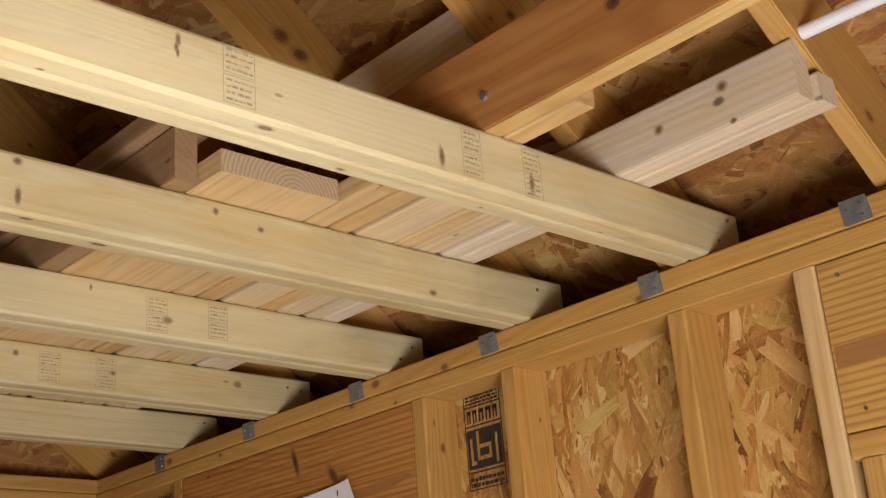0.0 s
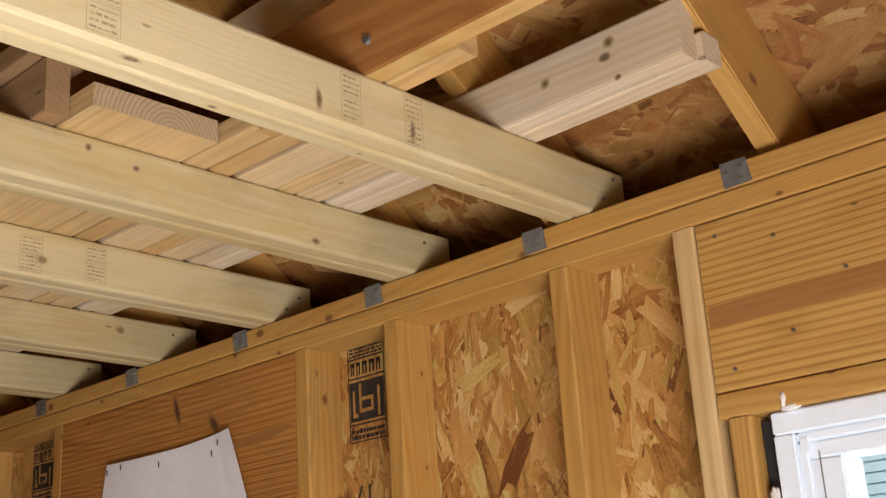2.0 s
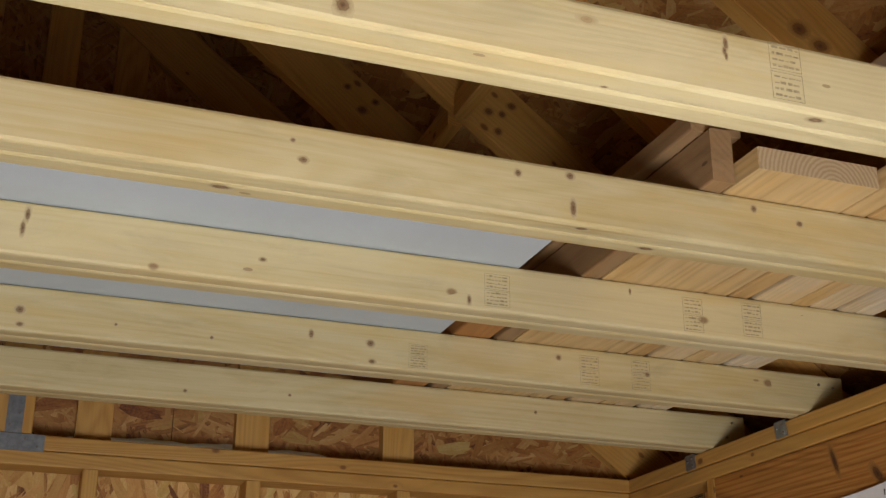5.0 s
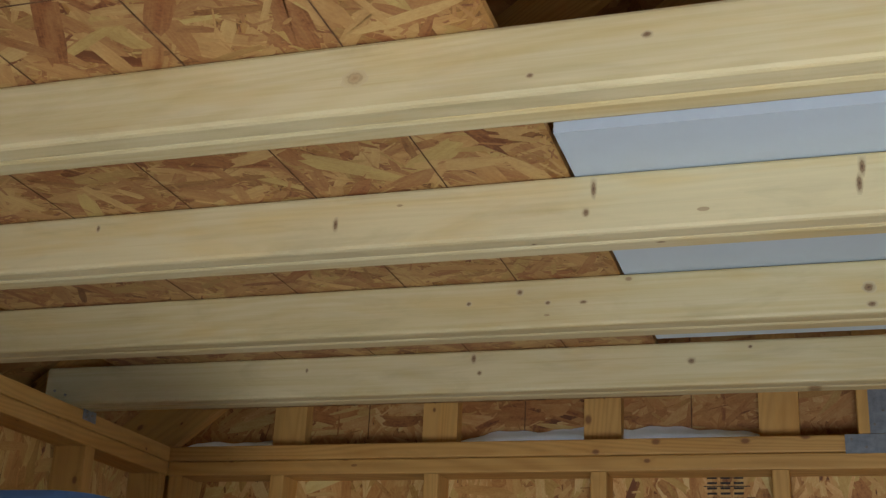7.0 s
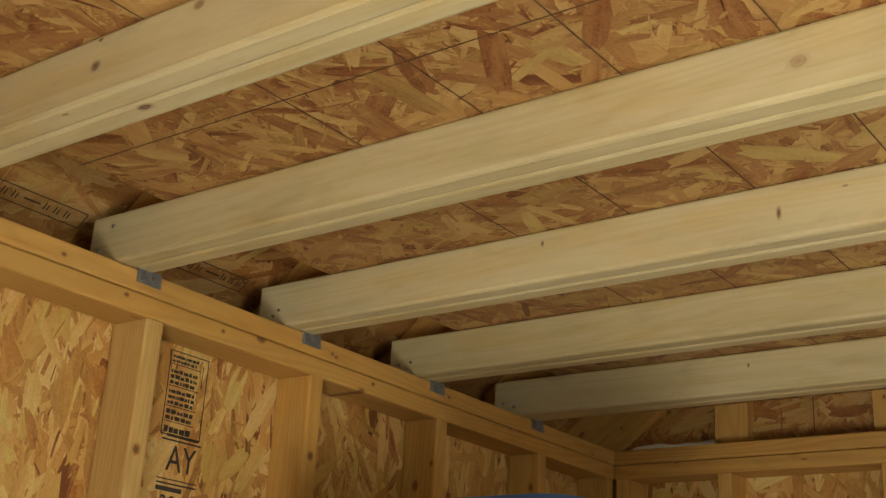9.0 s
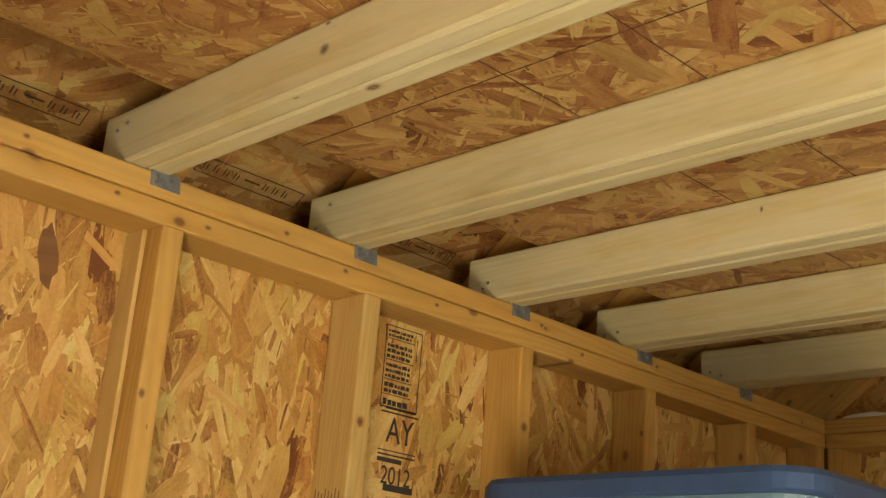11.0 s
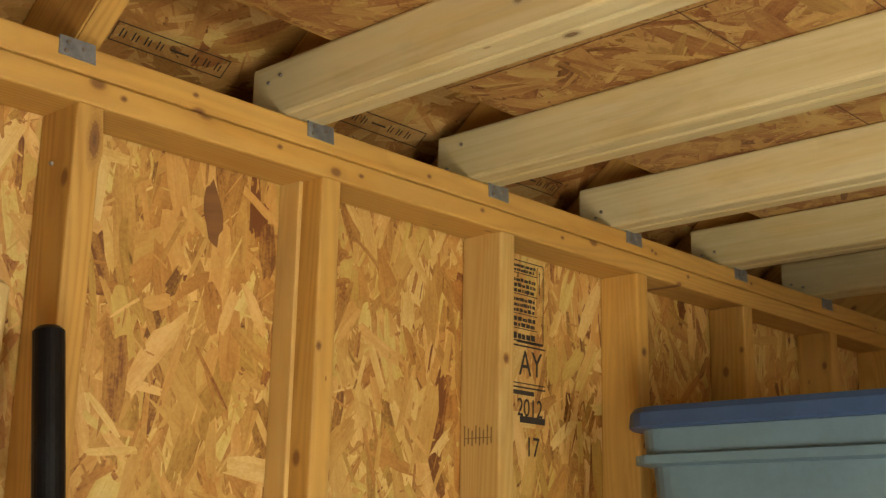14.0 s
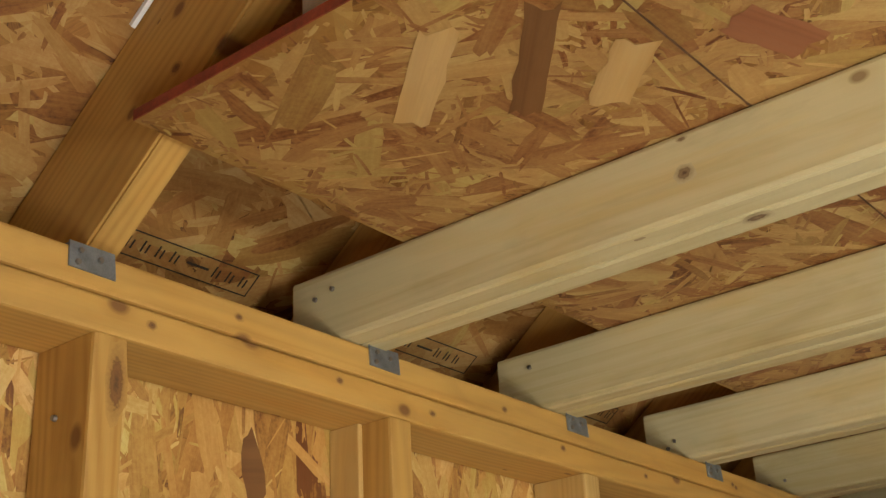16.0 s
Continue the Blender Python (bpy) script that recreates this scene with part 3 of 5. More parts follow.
# sheathing behind the studs, in sheets four feet wide that meet on studs
T_OSB = 0.011
for k, y0 in enumerate((-3, 0, 3)):
    ya = max(Y_FRONT, Y_STUD + TH / 2 + S * y0 - S * 0)
    yb = min(Y_END, Y_STUD + TH / 2 + S * (y0 + 3))
    panel("sheathing", (-DP - 0.001, ya + 0.001, 0.0), (0, 1, 0), (0, 0, 1), (-1, 0, 0), yb - ya - 0.002, H + 0.012, T_OSB, OSB_WALL, west)
ya = Y_STUD + TH / 2 + S * 6
panel("sheathing", (-DP - 0.001, ya, 0.0), (0, 1, 0), (0, 0, 1), (-1, 0, 0), Y_END - ya, H + 0.012, T_OSB, OSB_WALL, west)
for ya, yb, za, zb in ((Y_FRONT, WIN_Y0, 0, H + 0.012), (WIN_Y0, WIN_Y1, 0, WIN_Z0), (WIN_Y0, WIN_Y1, WIN_Z1, H + 0.012),
                       (WIN_Y1, 1.01, 0, H + 0.012), (1.01, OPEN_Y0 + TH, 0, H + 0.012), (OPEN_Y0 + TH, OPEN_Y1 - TH, 0, 0.86), (OPEN_Y0 + TH, OPEN_Y1 - TH, 1.77, H + 0.012),
                       (OPEN_Y1 - TH, Y_END, 0, H + 0.012)):
    panel("sheathing", (W + DP + 0.001, ya + 0.0008, za), (0, 0, 1), (0, 1, 0), (1, 0, 0), zb - za, yb - ya - 0.0016, T_OSB, OSB_EAST, east)
for xa, xb in ((-DP, 1.126), (1.126, 2.346), (2.346, W + DP)):
    panel("sheathing", (xa + 0.001, Y_END + 0.001, 0), (1, 0, 0), (0, 0, 1), (0, 1, 0), xb - xa - 0.002, H - 0.004, T_OSB, OSB_WALL, north)

# the strands of the sheets that come close, on their room sides
strands(west, axes((-DP - 0.001, Y_FRONT, 1.25), (0, 1, 0), (0, 0, 1), (1, 0, 0)), Y_END - Y_FRONT, H - 1.25, 90, 1, 5200, WALL_STRAND, spread=24.0, big=1.05, crumbs=1.5, broad=0.13)
for i, (ya, yb, za) in enumerate(((WIN_Y1, 1.01, 1.35), (1.01, OPEN_Y0 + TH, 1.35), (OPEN_Y1 - TH, Y_END, 1.6))):
    strands(east, axes((W + DP + 0.001, yb, za), (0, -1, 0), (0, 0, 1), (-1, 0, 0)), yb - ya, H - za, 90, 11 + i, 5200, WALL_STRAND, spread=24.0, big=1.0, crumbs=1.5, broad=0.13)
strands(north, axes((-DP, Y_END + 0.001, 1.6), (1, 0, 0), (0, 0, 1), (0, -1, 0)), W + 2 * DP, H - 0.004 - 1.6, 90, 21, 1700, WALL_STRAND)

# gable above the back plate: flat studs, a centre post, sheathing, and white wrap showing along its foot


def under_roof(x, lift=0.0):
    return EAVE + lift + PITCH * min(x, W - x)


def wrap_top(x):
    """How far the wrap rises above the plate."""
    rise = 0.0
    for c, half, top in ((1.12, 0.42, 0.042), (2.22, 0.44, 0.026), (1.84, 0.06, 0.012), (0.16, 0.20, 0.026)):
        rise = max(rise, top * (1 - ((x - c) / half) ** 4))
    return rise


gable = thing("gable_wall", "gable end with flat studs and strand board", "wall", kind="structure")
for x in GABLE_X:
    bm = bmesh.new()
    x0, x1 = x - 0.0445, x + 0.0445
    pts = [(x0, H + 0.001), (x1, H + 0.001), (x1, under_roof(x1) - 0.002), (x0, under_roof(x0) - 0.002)]
    lo = [bm.verts.new((a - x, Y_BACK + 0.051, b)) for a, b in pts]
    hi = [bm.verts.new((a - x, Y_END, b)) for a, b in pts]
    bm.faces.new(lo)
    bm.faces.new(hi[::-1])
    for i in range(4):
        bm.faces.new((lo[i], hi[i], hi[(i + 1) % 4], lo[(i + 1) % 4]))
    bmesh.ops.recalc_face_normals(bm, faces=bm.faces[:])
    # grain runs upright
    ob = part("gable_stud", bm, ORANGE, gable)
    turn = Matrix(((0, 0, 1, 0), (0, 1, 0, 0), (-1, 0, 0, 0), (0, 0, 0, 1)))
    ob.data.transform(turn)
    ob.matrix_basis = Matrix.Translation((x, 0, 0)) @ turn.inverted()
board("centre_post", 'z', 0, 0, 0, under_roof(1.715) - H - 0.01, 0.05, 0.089, ORANGE, gable).matrix_basis = along('z', 1.698, Y_BACK, H + 0.001)
bm = bmesh.new()
foot = [(-DP + (W + 2 * DP) * i / 60, H + 0.0005 + 0.8 * wrap_top(-DP + (W + 2 * DP) * i / 60)) for i in range(61)]
top = [(W + DP, EAVE + RAFT_V - 0.07), (W / 2, under_roof(W / 2, RAFT_V)), (-DP, EAVE + RAFT_V - 0.07)]
loop = foot + top
lo = [bm.verts.new((x, 0, z)) for x, z in loop]
hi = [bm.verts.new((x, T_OSB, z)) for x, z in loop]
bm.faces.new(lo)
bm.faces.new(hi[::-1])
for i in range(len(loop)):
    bm.faces.new((lo[i], hi[i], hi[(i + 1) % len(loop)], lo[(i + 1) % len(loop)]))
bmesh.ops.recalc_face_normals(bm, faces=bm.faces[:])
bmesh.ops.triangulate(bm, faces=bm.faces[:])
flat = Matrix(((1, 0, 0, 0), (0, 0, 1, 0), (0, -1, 0, 0), (0, 0, 0, 1)))
bmesh.ops.transform(bm, matrix=flat, verts=bm.verts[:])
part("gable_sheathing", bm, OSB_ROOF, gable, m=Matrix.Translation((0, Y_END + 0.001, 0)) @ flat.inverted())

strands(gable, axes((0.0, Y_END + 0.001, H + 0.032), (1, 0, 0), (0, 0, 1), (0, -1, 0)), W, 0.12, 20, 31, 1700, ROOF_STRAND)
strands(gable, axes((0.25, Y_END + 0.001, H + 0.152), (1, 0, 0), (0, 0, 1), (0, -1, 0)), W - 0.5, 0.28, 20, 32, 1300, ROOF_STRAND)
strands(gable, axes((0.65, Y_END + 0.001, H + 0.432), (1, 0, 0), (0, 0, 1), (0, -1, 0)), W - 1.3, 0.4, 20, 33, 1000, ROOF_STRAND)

for x in (0.511, 0.922, 1.327, 2.135):
    part("layout_line", slab_bm(0.0026, 0.0006, 0.26), CHALK, gable, "thin dark line on the sheathing", m=pose(x, Y_END - 0.0004, H + 0.03))

edges = [0.0] + [e for g in GABLE_X for e in (g - 0.046, g + 0.046)] + [W]
for k in range(0, len(edges) - 1, 2):
    xs = [edges[k] + (edges[k + 1] - edges[k]) * i / 16 for i in range(17)]
    xs = [x for x in xs if wrap_top(x) > 0.004]
    if len(xs) < 3:
        continue
    bm = bmesh.new()
    rows = []
    for x in xs:
        z = H + 0.0015 + wrap_top(x) * (1 + 0.10 * math.sin(31 * x) + 0.06 * math.sin(83 * x))
        y = Y_END - 0.006 - 0.003 * math.sin(23 * x)
        rows.append([bm.verts.new(q) for q in ((x, y - 0.002, H + 0.0012), (x, y - 0.003, (H + z) / 2), (x, y, z))])
    for p, q in zip(rows, rows[1:]):
        for i in range(2):
            bm.faces.new((p[i], q[i], q[i + 1], p[i + 1]))
    bmesh.ops.recalc_face_normals(bm, faces=bm.faces[:])
    part("house_wrap", bm, WRAP_WHITE, gable, "folded white house wrap along the plate", True)

# roof: rafters in pairs, then decking
RISE = math.hypot(1, PITCH)


def rafter_bm():
    """A rafter from ridge to tail with a seat cut over the plate, in its own x (down the slope), z (up from the slope)."""
    tail, ridge = -0.36, W / 2 - 0.011
    pts = [(ridge, EAVE + PITCH * ridge), (ridge, EAVE + RAFT_V + PITCH * ridge), (tail, EAVE + RAFT_V + PITCH * tail), (tail, EAVE + PITCH * tail),
           (-DP, EAVE - PITCH * DP), (-DP, H + 0.001), ((H + 0.001 - EAVE) / PITCH, H + 0.001)]
    bm = bmesh.new()
    a = [bm.verts.new((x, 0, z)) for x, z in pts]
    b = [bm.verts.new((x, TH, z)) for x, z in pts]
    bm.faces.new(a)
    bm.faces.new(b[::-1])
    for i in range(len(pts)):
        bm.faces.new((a[i], b[i], b[(i + 1) % len(pts)], a[(i + 1) % len(pts)]))
    bmesh.ops.recalc_face_normals(bm, faces=bm.faces[:])
    long_edges = [e for e in bm.edges if abs(e.verts[0].co.y - e.verts[1].co.y) < 1e-6 and e.calc_length() > 0.5]
    bmesh.ops.bevel(bm, geom=long_edges, offset=0.003, segments=2, affect='EDGES')
    return bm


SLOPE = Matrix(((1 / RISE, 0, PITCH / RISE, 0), (0, 1, 0, 0), (-PITCH / RISE, 0, 1 / RISE, 0), (0, 0, 0, 1)))   # world to slope
raft_bm = rafter_bm()
bmesh.ops.transform(raft_bm, matrix=SLOPE, verts=raft_bm.verts[:])
RAFTER = mesh_of("rafter", raft_bm, ORANGE)
RAFTERS = {}
for k in range(-3, 7):
    y = Y_STUD + S * k if -3 < k < 6 else (Y_BACK + 0.052 if k == 6 else Y_FRONT + 0.002)
    for side in (0, 1):
        ob = tagged(new("rafter", RAFTER), "orange fir rafter running from plate to ridge", "rafter", "roof rafters")
        m = Matrix.Translation((0, y, 0)) @ SLOPE.inverted()
        if side:
            m = Matrix.Translation((W, y + TH, 0)) @ Matrix.Rotation(math.pi, 4, 'Z') @ SLOPE.inverted()
        ob.matrix_basis = m
        RAFTERS[k, side] = ob
ridge = tagged(board("ridge_board", 'y', W / 2 - 0.01, Y_FRONT, under_roof(W / 2) - 0.03, Y_BACK + 0.05 - Y_FRONT, 0.02, 0.2, ORANGE), "long ridge board where the rafters meet", "ridge board")
slope_len = (W / 2 + 0.37) * RISE
for side, nm in ((0, "ceiling_west"), (1, "ceiling_east")):
    bm = bmesh.new()
    rows = [(0.0, 1.2), (1.2015, min(2.403, slope_len))]
    cols = [(Y_FRONT - 0.05, -0.371), (-0.369, 0.848), (0.850, 2.067), (2.069, Y_END + 0.06)]
    if slope_len > 2.41:
        rows.append((2.406, slope_len))
    for a, b in rows:
        for c, d in cols:
            q = slab_bm(b - a, d - c, 0.012)
            bmesh.ops.transform(q, matrix=Matrix.Translation((a, c, 0)), verts=q.verts[:])
            tmp = bpy.data.meshes.new("t")
            q.to_mesh(tmp)
            q.free()
            bm.from_mesh(tmp)
            bpy.data.meshes.remove(tmp)
    q = slab_bm(slope_len, Y_END + 0.06 - Y_FRONT + 0.05, 0.004)
    bmesh.ops.transform(q, matrix=Matrix.Translation((0, Y_FRONT - 0.05, 0.0125)), verts=q.verts[:])
    tmp = bpy.data.meshes.new("t")
    q.to_mesh(tmp)
    q.free()
    bm.from_mesh(tmp)
    bpy.data.meshes.remove(tmp)
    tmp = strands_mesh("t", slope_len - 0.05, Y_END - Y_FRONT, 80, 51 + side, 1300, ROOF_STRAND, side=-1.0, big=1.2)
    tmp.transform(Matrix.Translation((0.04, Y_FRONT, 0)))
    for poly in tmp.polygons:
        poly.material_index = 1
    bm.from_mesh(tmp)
    bpy.data.meshes.remove(tmp)
    u = Vector((1, 0, PITCH)).normalized()
    n = Vector((-PITCH, 0, 1)).normalized()
    base = Matrix.Translation((-0.37, 0, EAVE + RAFT_V + 0.001 - 0.37 * PITCH)) @ Matrix((u, (0, 1, 0), n)).transposed().to_4x4()
    if side:
        bmesh.ops.transform(bm, matrix=Matrix.Diagonal((1, -1, 1, 1)), verts=bm.verts[:])
        bmesh.ops.reverse_faces(bm, faces=bm.faces[:])
        base = Matrix.Translation((W, 0, 0)) @ Matrix.Rotation(math.pi, 4, 'Z') @ base
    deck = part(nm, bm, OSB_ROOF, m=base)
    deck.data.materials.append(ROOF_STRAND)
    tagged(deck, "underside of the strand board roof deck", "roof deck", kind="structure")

for x, side in ((-0.385, west), (W + 0.365, east)):
    board("fascia", 'y', x, Y_FRONT, EAVE - 0.36 * PITCH - 0.02, Y_END - Y_FRONT, 0.02, 0.19, BROWN, side)
    panel("soffit", (x if x < 0 else W + DP + 0.013, Y_FRONT, EAVE - 0.36 * PITCH - 0.032), (1, 0, 0), (0, 1, 0), (0, 0, 1), 0.283, Y_END - Y_FRONT, 0.01, OSB_WALL, side)

# ---- ceiling joists: pairs of two-by-fours on the plates, and steel ties ----
X_J0, X_J1 = -0.08, 3.532
nail_bm = bmesh.new()
bmesh.ops.create_cone(nail_bm, cap_ends=True, segments=8, radius1=0.0034, radius2=0.0028, depth=0.004)
NAIL_MESH = mesh_of("nail", nail_bm, NAIL)


def nail(parent, at, normal):
    ob = new("nail", NAIL_MESH)
    ob.parent = parent
    ob.matrix_basis = Matrix.Translation(at) @ Vector(normal).to_track_quat('Z', 'Y').to_matrix().to_4x4()
    return ob


JOIST_A = mesh_of("near_board", board_bm(X_J1 - X_J0, TH - 0.0006, DP, 0.006), PALE)
JOIST_B = mesh_of("far_board", board_bm(X_J1 - X_J0 - 0.03, TH - 0.0006, DP, 0.006), PALE)
for k in range(5):
    y = Y_JOIST + S * k
    joist = thing("ceiling_joist", "pale new joist of two boards nailed together", "joist", "ceiling joists", at=(X_J0, y, H + 0.001))
    a = new("near_board", JOIST_A)
    a.parent = joist
    b = new("far_board", JOIST_B)
    b.parent = joist
    b.matrix_basis = pose(0.012, TH, 0)
    rng = random.Random(k)
    for x0 in (0.03, 0.055, X_J1 - X_J0 - 0.035, X_J1 - X_J0 - 0.06):
        nail(joist, (x0 + rng.uniform(-0.01, 0.01), -0.001, rng.choice((0.03, 0.065)) + rng.uniform(-0.008, 0.008)), (0, -1, 0))


def tie(side, y):
    ob = thing("steel_tie", "small galvanised steel tie nailed on the plate", "bracket", "rafter ties", at=(0 if side == 0 else W, y, H))
    s = 1 if side == 0 else -1
    width, drop = (0.052, 0.023) if side == 0 else (0.046, 0.037)
    skew = 0.003 if side == 0 else -0.004
    bm = bmesh.new()
    pts = [(0.002, 0.003), (width, 0.003), (width + skew, -drop), (skew, -drop + 0.001)]
    a = [bm.verts.new((s * 0.0024, yy, z)) for yy, z in pts]
    b = [bm.verts.new((s * 0.0004, yy, z)) for yy, z in pts]
    bm.faces.new(a)
    bm.faces.new(b[::-1])
    for i in range(4):
        bm.faces.new((a[i], b[i], b[(i + 1) % 4], a[(i + 1) % 4]))
    bmesh.ops.recalc_face_normals(bm, faces=bm.faces[:])
    part("plate", bm, STEEL, ob)
    bm = slab_bm(0.05, 0.030, 0.0016)
    part("top_leg", bm, STEEL, ob, m=pose(-0.05 if s > 0 else 0.0, 0.004, 0.0012))
    for yy, z in ((0.012, -drop * 0.72), (0.036, -drop * 0.35), (0.014, -drop * 0.2)):
        nail(ob, (s * 0.003, yy, z), (s, 0, 0))
    return ob


for k in range(-2, 6):
    tie(0, S * k)
    tie(1, S * k + {0: 0.079, 1: 0.059}.get(k, 0.046))

# ---- loose sheets and lumber on the joists ----
Z_L = JOIST_TOP + 0.002
osb = thing("strand_board_sheet", "loose strand board sheet with a red edge lying on the joists", "board", at=(0.09, 0.0, Z_L))
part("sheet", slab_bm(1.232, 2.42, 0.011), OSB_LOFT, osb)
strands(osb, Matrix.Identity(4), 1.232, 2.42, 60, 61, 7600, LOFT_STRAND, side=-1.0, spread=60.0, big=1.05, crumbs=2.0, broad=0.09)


def flake_bm(length, width, seed):
    """One broad strand with splintered ends, long in x."""
    rng = random.Random(seed)
    low = [(-0.5 + i / 6, -0.5 * rng.uniform(0.75, 1.0)) for i in range(7)]
    high = [(0.5 - i / 6, 0.5 * rng.uniform(0.75, 1.0)) for i in range(7)]
    tips = [[(e * rng.uniform(0.42, 0.56), e * v) for v in (-0.25, 0.0, 0.25)] for e in (1, -1)]
    bm = bmesh.new()
    bm.faces.new([bm.verts.new((x * length, y * width, 0)) for x, y in low + tips[0] + high + tips[1]])
    return bm


for i, (x, y, length, w, turn, mat) in enumerate(((0.322, 0.170, 0.175, 0.034, 131, DARK_FLAKE), (0.368, 0.240, 0.105, 0.046, 135, YELLOW_FLAKE), (0.495, 0.272, 0.090, 0.048, 70, RED_FLAKE), (0.235, 0.128, 0.150, 0.040, 139, YELLOW_FLAKE))):
    part("large_strand", flake_bm(length, w, 70 + i), mat, osb, m=Matrix.Translation((x, y, -0.0009 - 0.0001 * i)) @ pose(0, 0, 0, 180, 0, turn))
part("near_edge", slab_bm(1.232, 0.0015, 0.0106), RED_EDGE, osb, "dark red sealed edge", m=pose(0, -0.0016, 0.0002))
for x in (0.425, 0.635, 0.845, 1.05):
    part("layout_line", slab_bm(0.0022, 2.42, 0.0002), CHALK, osb, "dark layout line", m=pose(x, 0, -0.0016))
for y in (0.61, 1.22, 1.83):
    part("layout_line", slab_bm(1.232, 0.0022, 0.0002), CHALK, osb, "dark layout line", m=pose(0, y, -0.0017))
WHITE_Y = 1.047
white = tagged(part("white_sheet", slab_bm(1.215, 0.921, 0.016), WHITE_BOARD, m=pose(1.328, WHITE_Y, Z_L)), "smooth white panel lying on the joists", "panel")


def loose(name, label, category, x, y, z, length, w, h, material, r=0.004):
    return tagged(board(name, 'y', x, y, z, length, w, h, material, r=r), label, category, "loose lumber")


plank = loose("thick_plank", "thick pine plank with its sawn end grain showing", "plank", 2.708, 0.681, Z_L, 1.6, 0.214, 0.037, PINE, 0.002)
part("sawn_end", slab_bm(0.2125, 0.001, 0.0355), END_GRAIN, plank, "ringed end grain", m=plank.matrix_basis.inverted() @ pose(2.70875, 0.6798, Z_L + 0.00075))
for x, y, length, w, h, mat in ((2.926, 0.60, 1.65, 0.047, 0.036, PINE), (2.979, 0.235, 1.95, 0.041, 0.038, PILE), (3.033, 0.47, 1.8, 0.081, 0.038, PALE_PILE),
                                (3.118, 0.46, 1.7, 0.037, 0.036, PINE), (3.159, 0.45, 1.75, 0.054, 0.038, PALE_PILE)):
    loose("lumber_board", "pale sawn board laid across the joists", "board", x, y, Z_L, length, w, h, mat)
loose("brown_beam", "wide reddish-brown fir board standing on edge", "beam", 2.938, -0.97, Z_L, 1.58, 0.033, 0.14, BROWN, 0.003)
strip_beam = [o for o in scene.objects if o.name.startswith("brown_beam")][0]
# the beam's lit underside, drawn as a strip of paler wood
part("lower_strip", slab_bm(1.576, 0.031, 0.0015), STUD_PALE, strip_beam, "lit underside of the beam put in as a pale tan strip", m=pose(0.002, 0.001, -0.0016))
loose("long_stud", "greyish loose stud with small knots on edge", "stud", 3.227, 0.045, Z_L, 2.2, 0.037, DP, GREY, 0.005)
loose("long_stud", "greyish loose stud with small knots on edge", "stud", 3.2655, 0.035, Z_L, 2.2, 0.046, 0.045, GREY, 0.005)
loose("edge_board", "brown two-by-four standing on edge beside a plank", "board", 2.667, 0.74, Z_L, 1.5, 0.038, 0.089, BROWN_PINE)
loose("end_board", "brown board end resting on the joists", "board", 2.572, 1.50, Z_L, 0.85, 0.082, 0.12, BROWN)
loose("top_board", "tan board lying flat on an upright board", "board", 2.648, 0.76, Z_L + 0.0905, 1.4, 0.089, 0.038, BROWN_PINE)
tagged(part("paper_label", slab_bm(0.0008, 0.03, 0.055), PAPER, m=pose(3.2642, 0.047, Z_L + 0.03)), "small white paper label stuck on a stud end", "label")
pipe = tagged(part("plastic_pipe", rod_bm(1.15, 0.0105, 16), PVC, smooth=False, m=Matrix.Translation((3.2505, 0.075, Z_L + DP + 0.012)) @ pose(0, 0, 0, 0, 0, -87.5)), "white plastic pipe lying on the loose studs", "pipe")


def on_slope(x):
    return EAVE + PITCH * (W - x)


for x, k, h in ((3.035, 1, 0.089), (2.60, 4, 0.06), (2.60, 3, 0.06)):
    tagged(board("roof_block", 'y', x, Y_STUD + S * k + TH + 0.001, on_slope(x) - 0.03, S - TH - 0.002, 0.036, h, GREY if k == 1 else ORANGE), "short block fixed between two rafters", "block", "roof blocks")
track = thing("metal_track", "dull ribbed aluminium track on the strand board", "track", at=(0.30, 0.004, Z_L + 0.0115))
for i in range(4):
    part("rib", slab_bm(0.7, 0.003, 0.022), ALU, track, m=pose(0, 0.012 * i, 0))
part("web", slab_bm(0.7, 0.039, 0.002), ALU, track, m=pose(0, 0, 0.0005))
strip = tagged(part("white_strip", slab_bm(0.16, 0.005, 0.006), PVC, m=Matrix.Translation((0.035, 0.0295, EAVE + RAFT_V + 0.035 * PITCH - 0.008)) @ pose(0, 0, 0, 0, -math.degrees(math.atan(PITCH)), 0)), "thin white strip beside a rafter", "strip")

# ---- strap at the middle of the gable ----
strap = thing("t_strap", "blue-grey steel T strap joining post and plate", "strap", at=(1.743, Y_BACK - 0.001, H))
part("cross_bar", slab_bm(0.15, 0.0025, 0.042), STEEL, strap, m=pose(-0.074, -0.003, -0.043))
part("stem", slab_bm(0.04, 0.0025, 0.12), STEEL, strap, m=pose(-0.02, -0.003, 0.0))
for x, z in ((-0.06, -0.012), (-0.03, -0.03), (0.03, -0.012), (0.06, -0.03), (-0.01, 0.02), (0.01, 0.05)):
    nail(strap, (x, -0.004, z), (0, -1, 0))

# ---- totes and poles by the west wall ----


def ring(w, d, r, z, seg=6):
    out = []
    for cx, cy, a0 in ((w / 2 - r, -d / 2 + r, -90), (w / 2 - r, d / 2 - r, 0), (-w / 2 + r, d / 2 - r, 90), (-w / 2 + r, -d / 2 + r, 180)):
        for i in range(seg + 1):
            a = radians(a0 + 90 * i / seg)
            out.append((cx + r * math.cos(a), cy + r * math.sin(a), z))
    return out


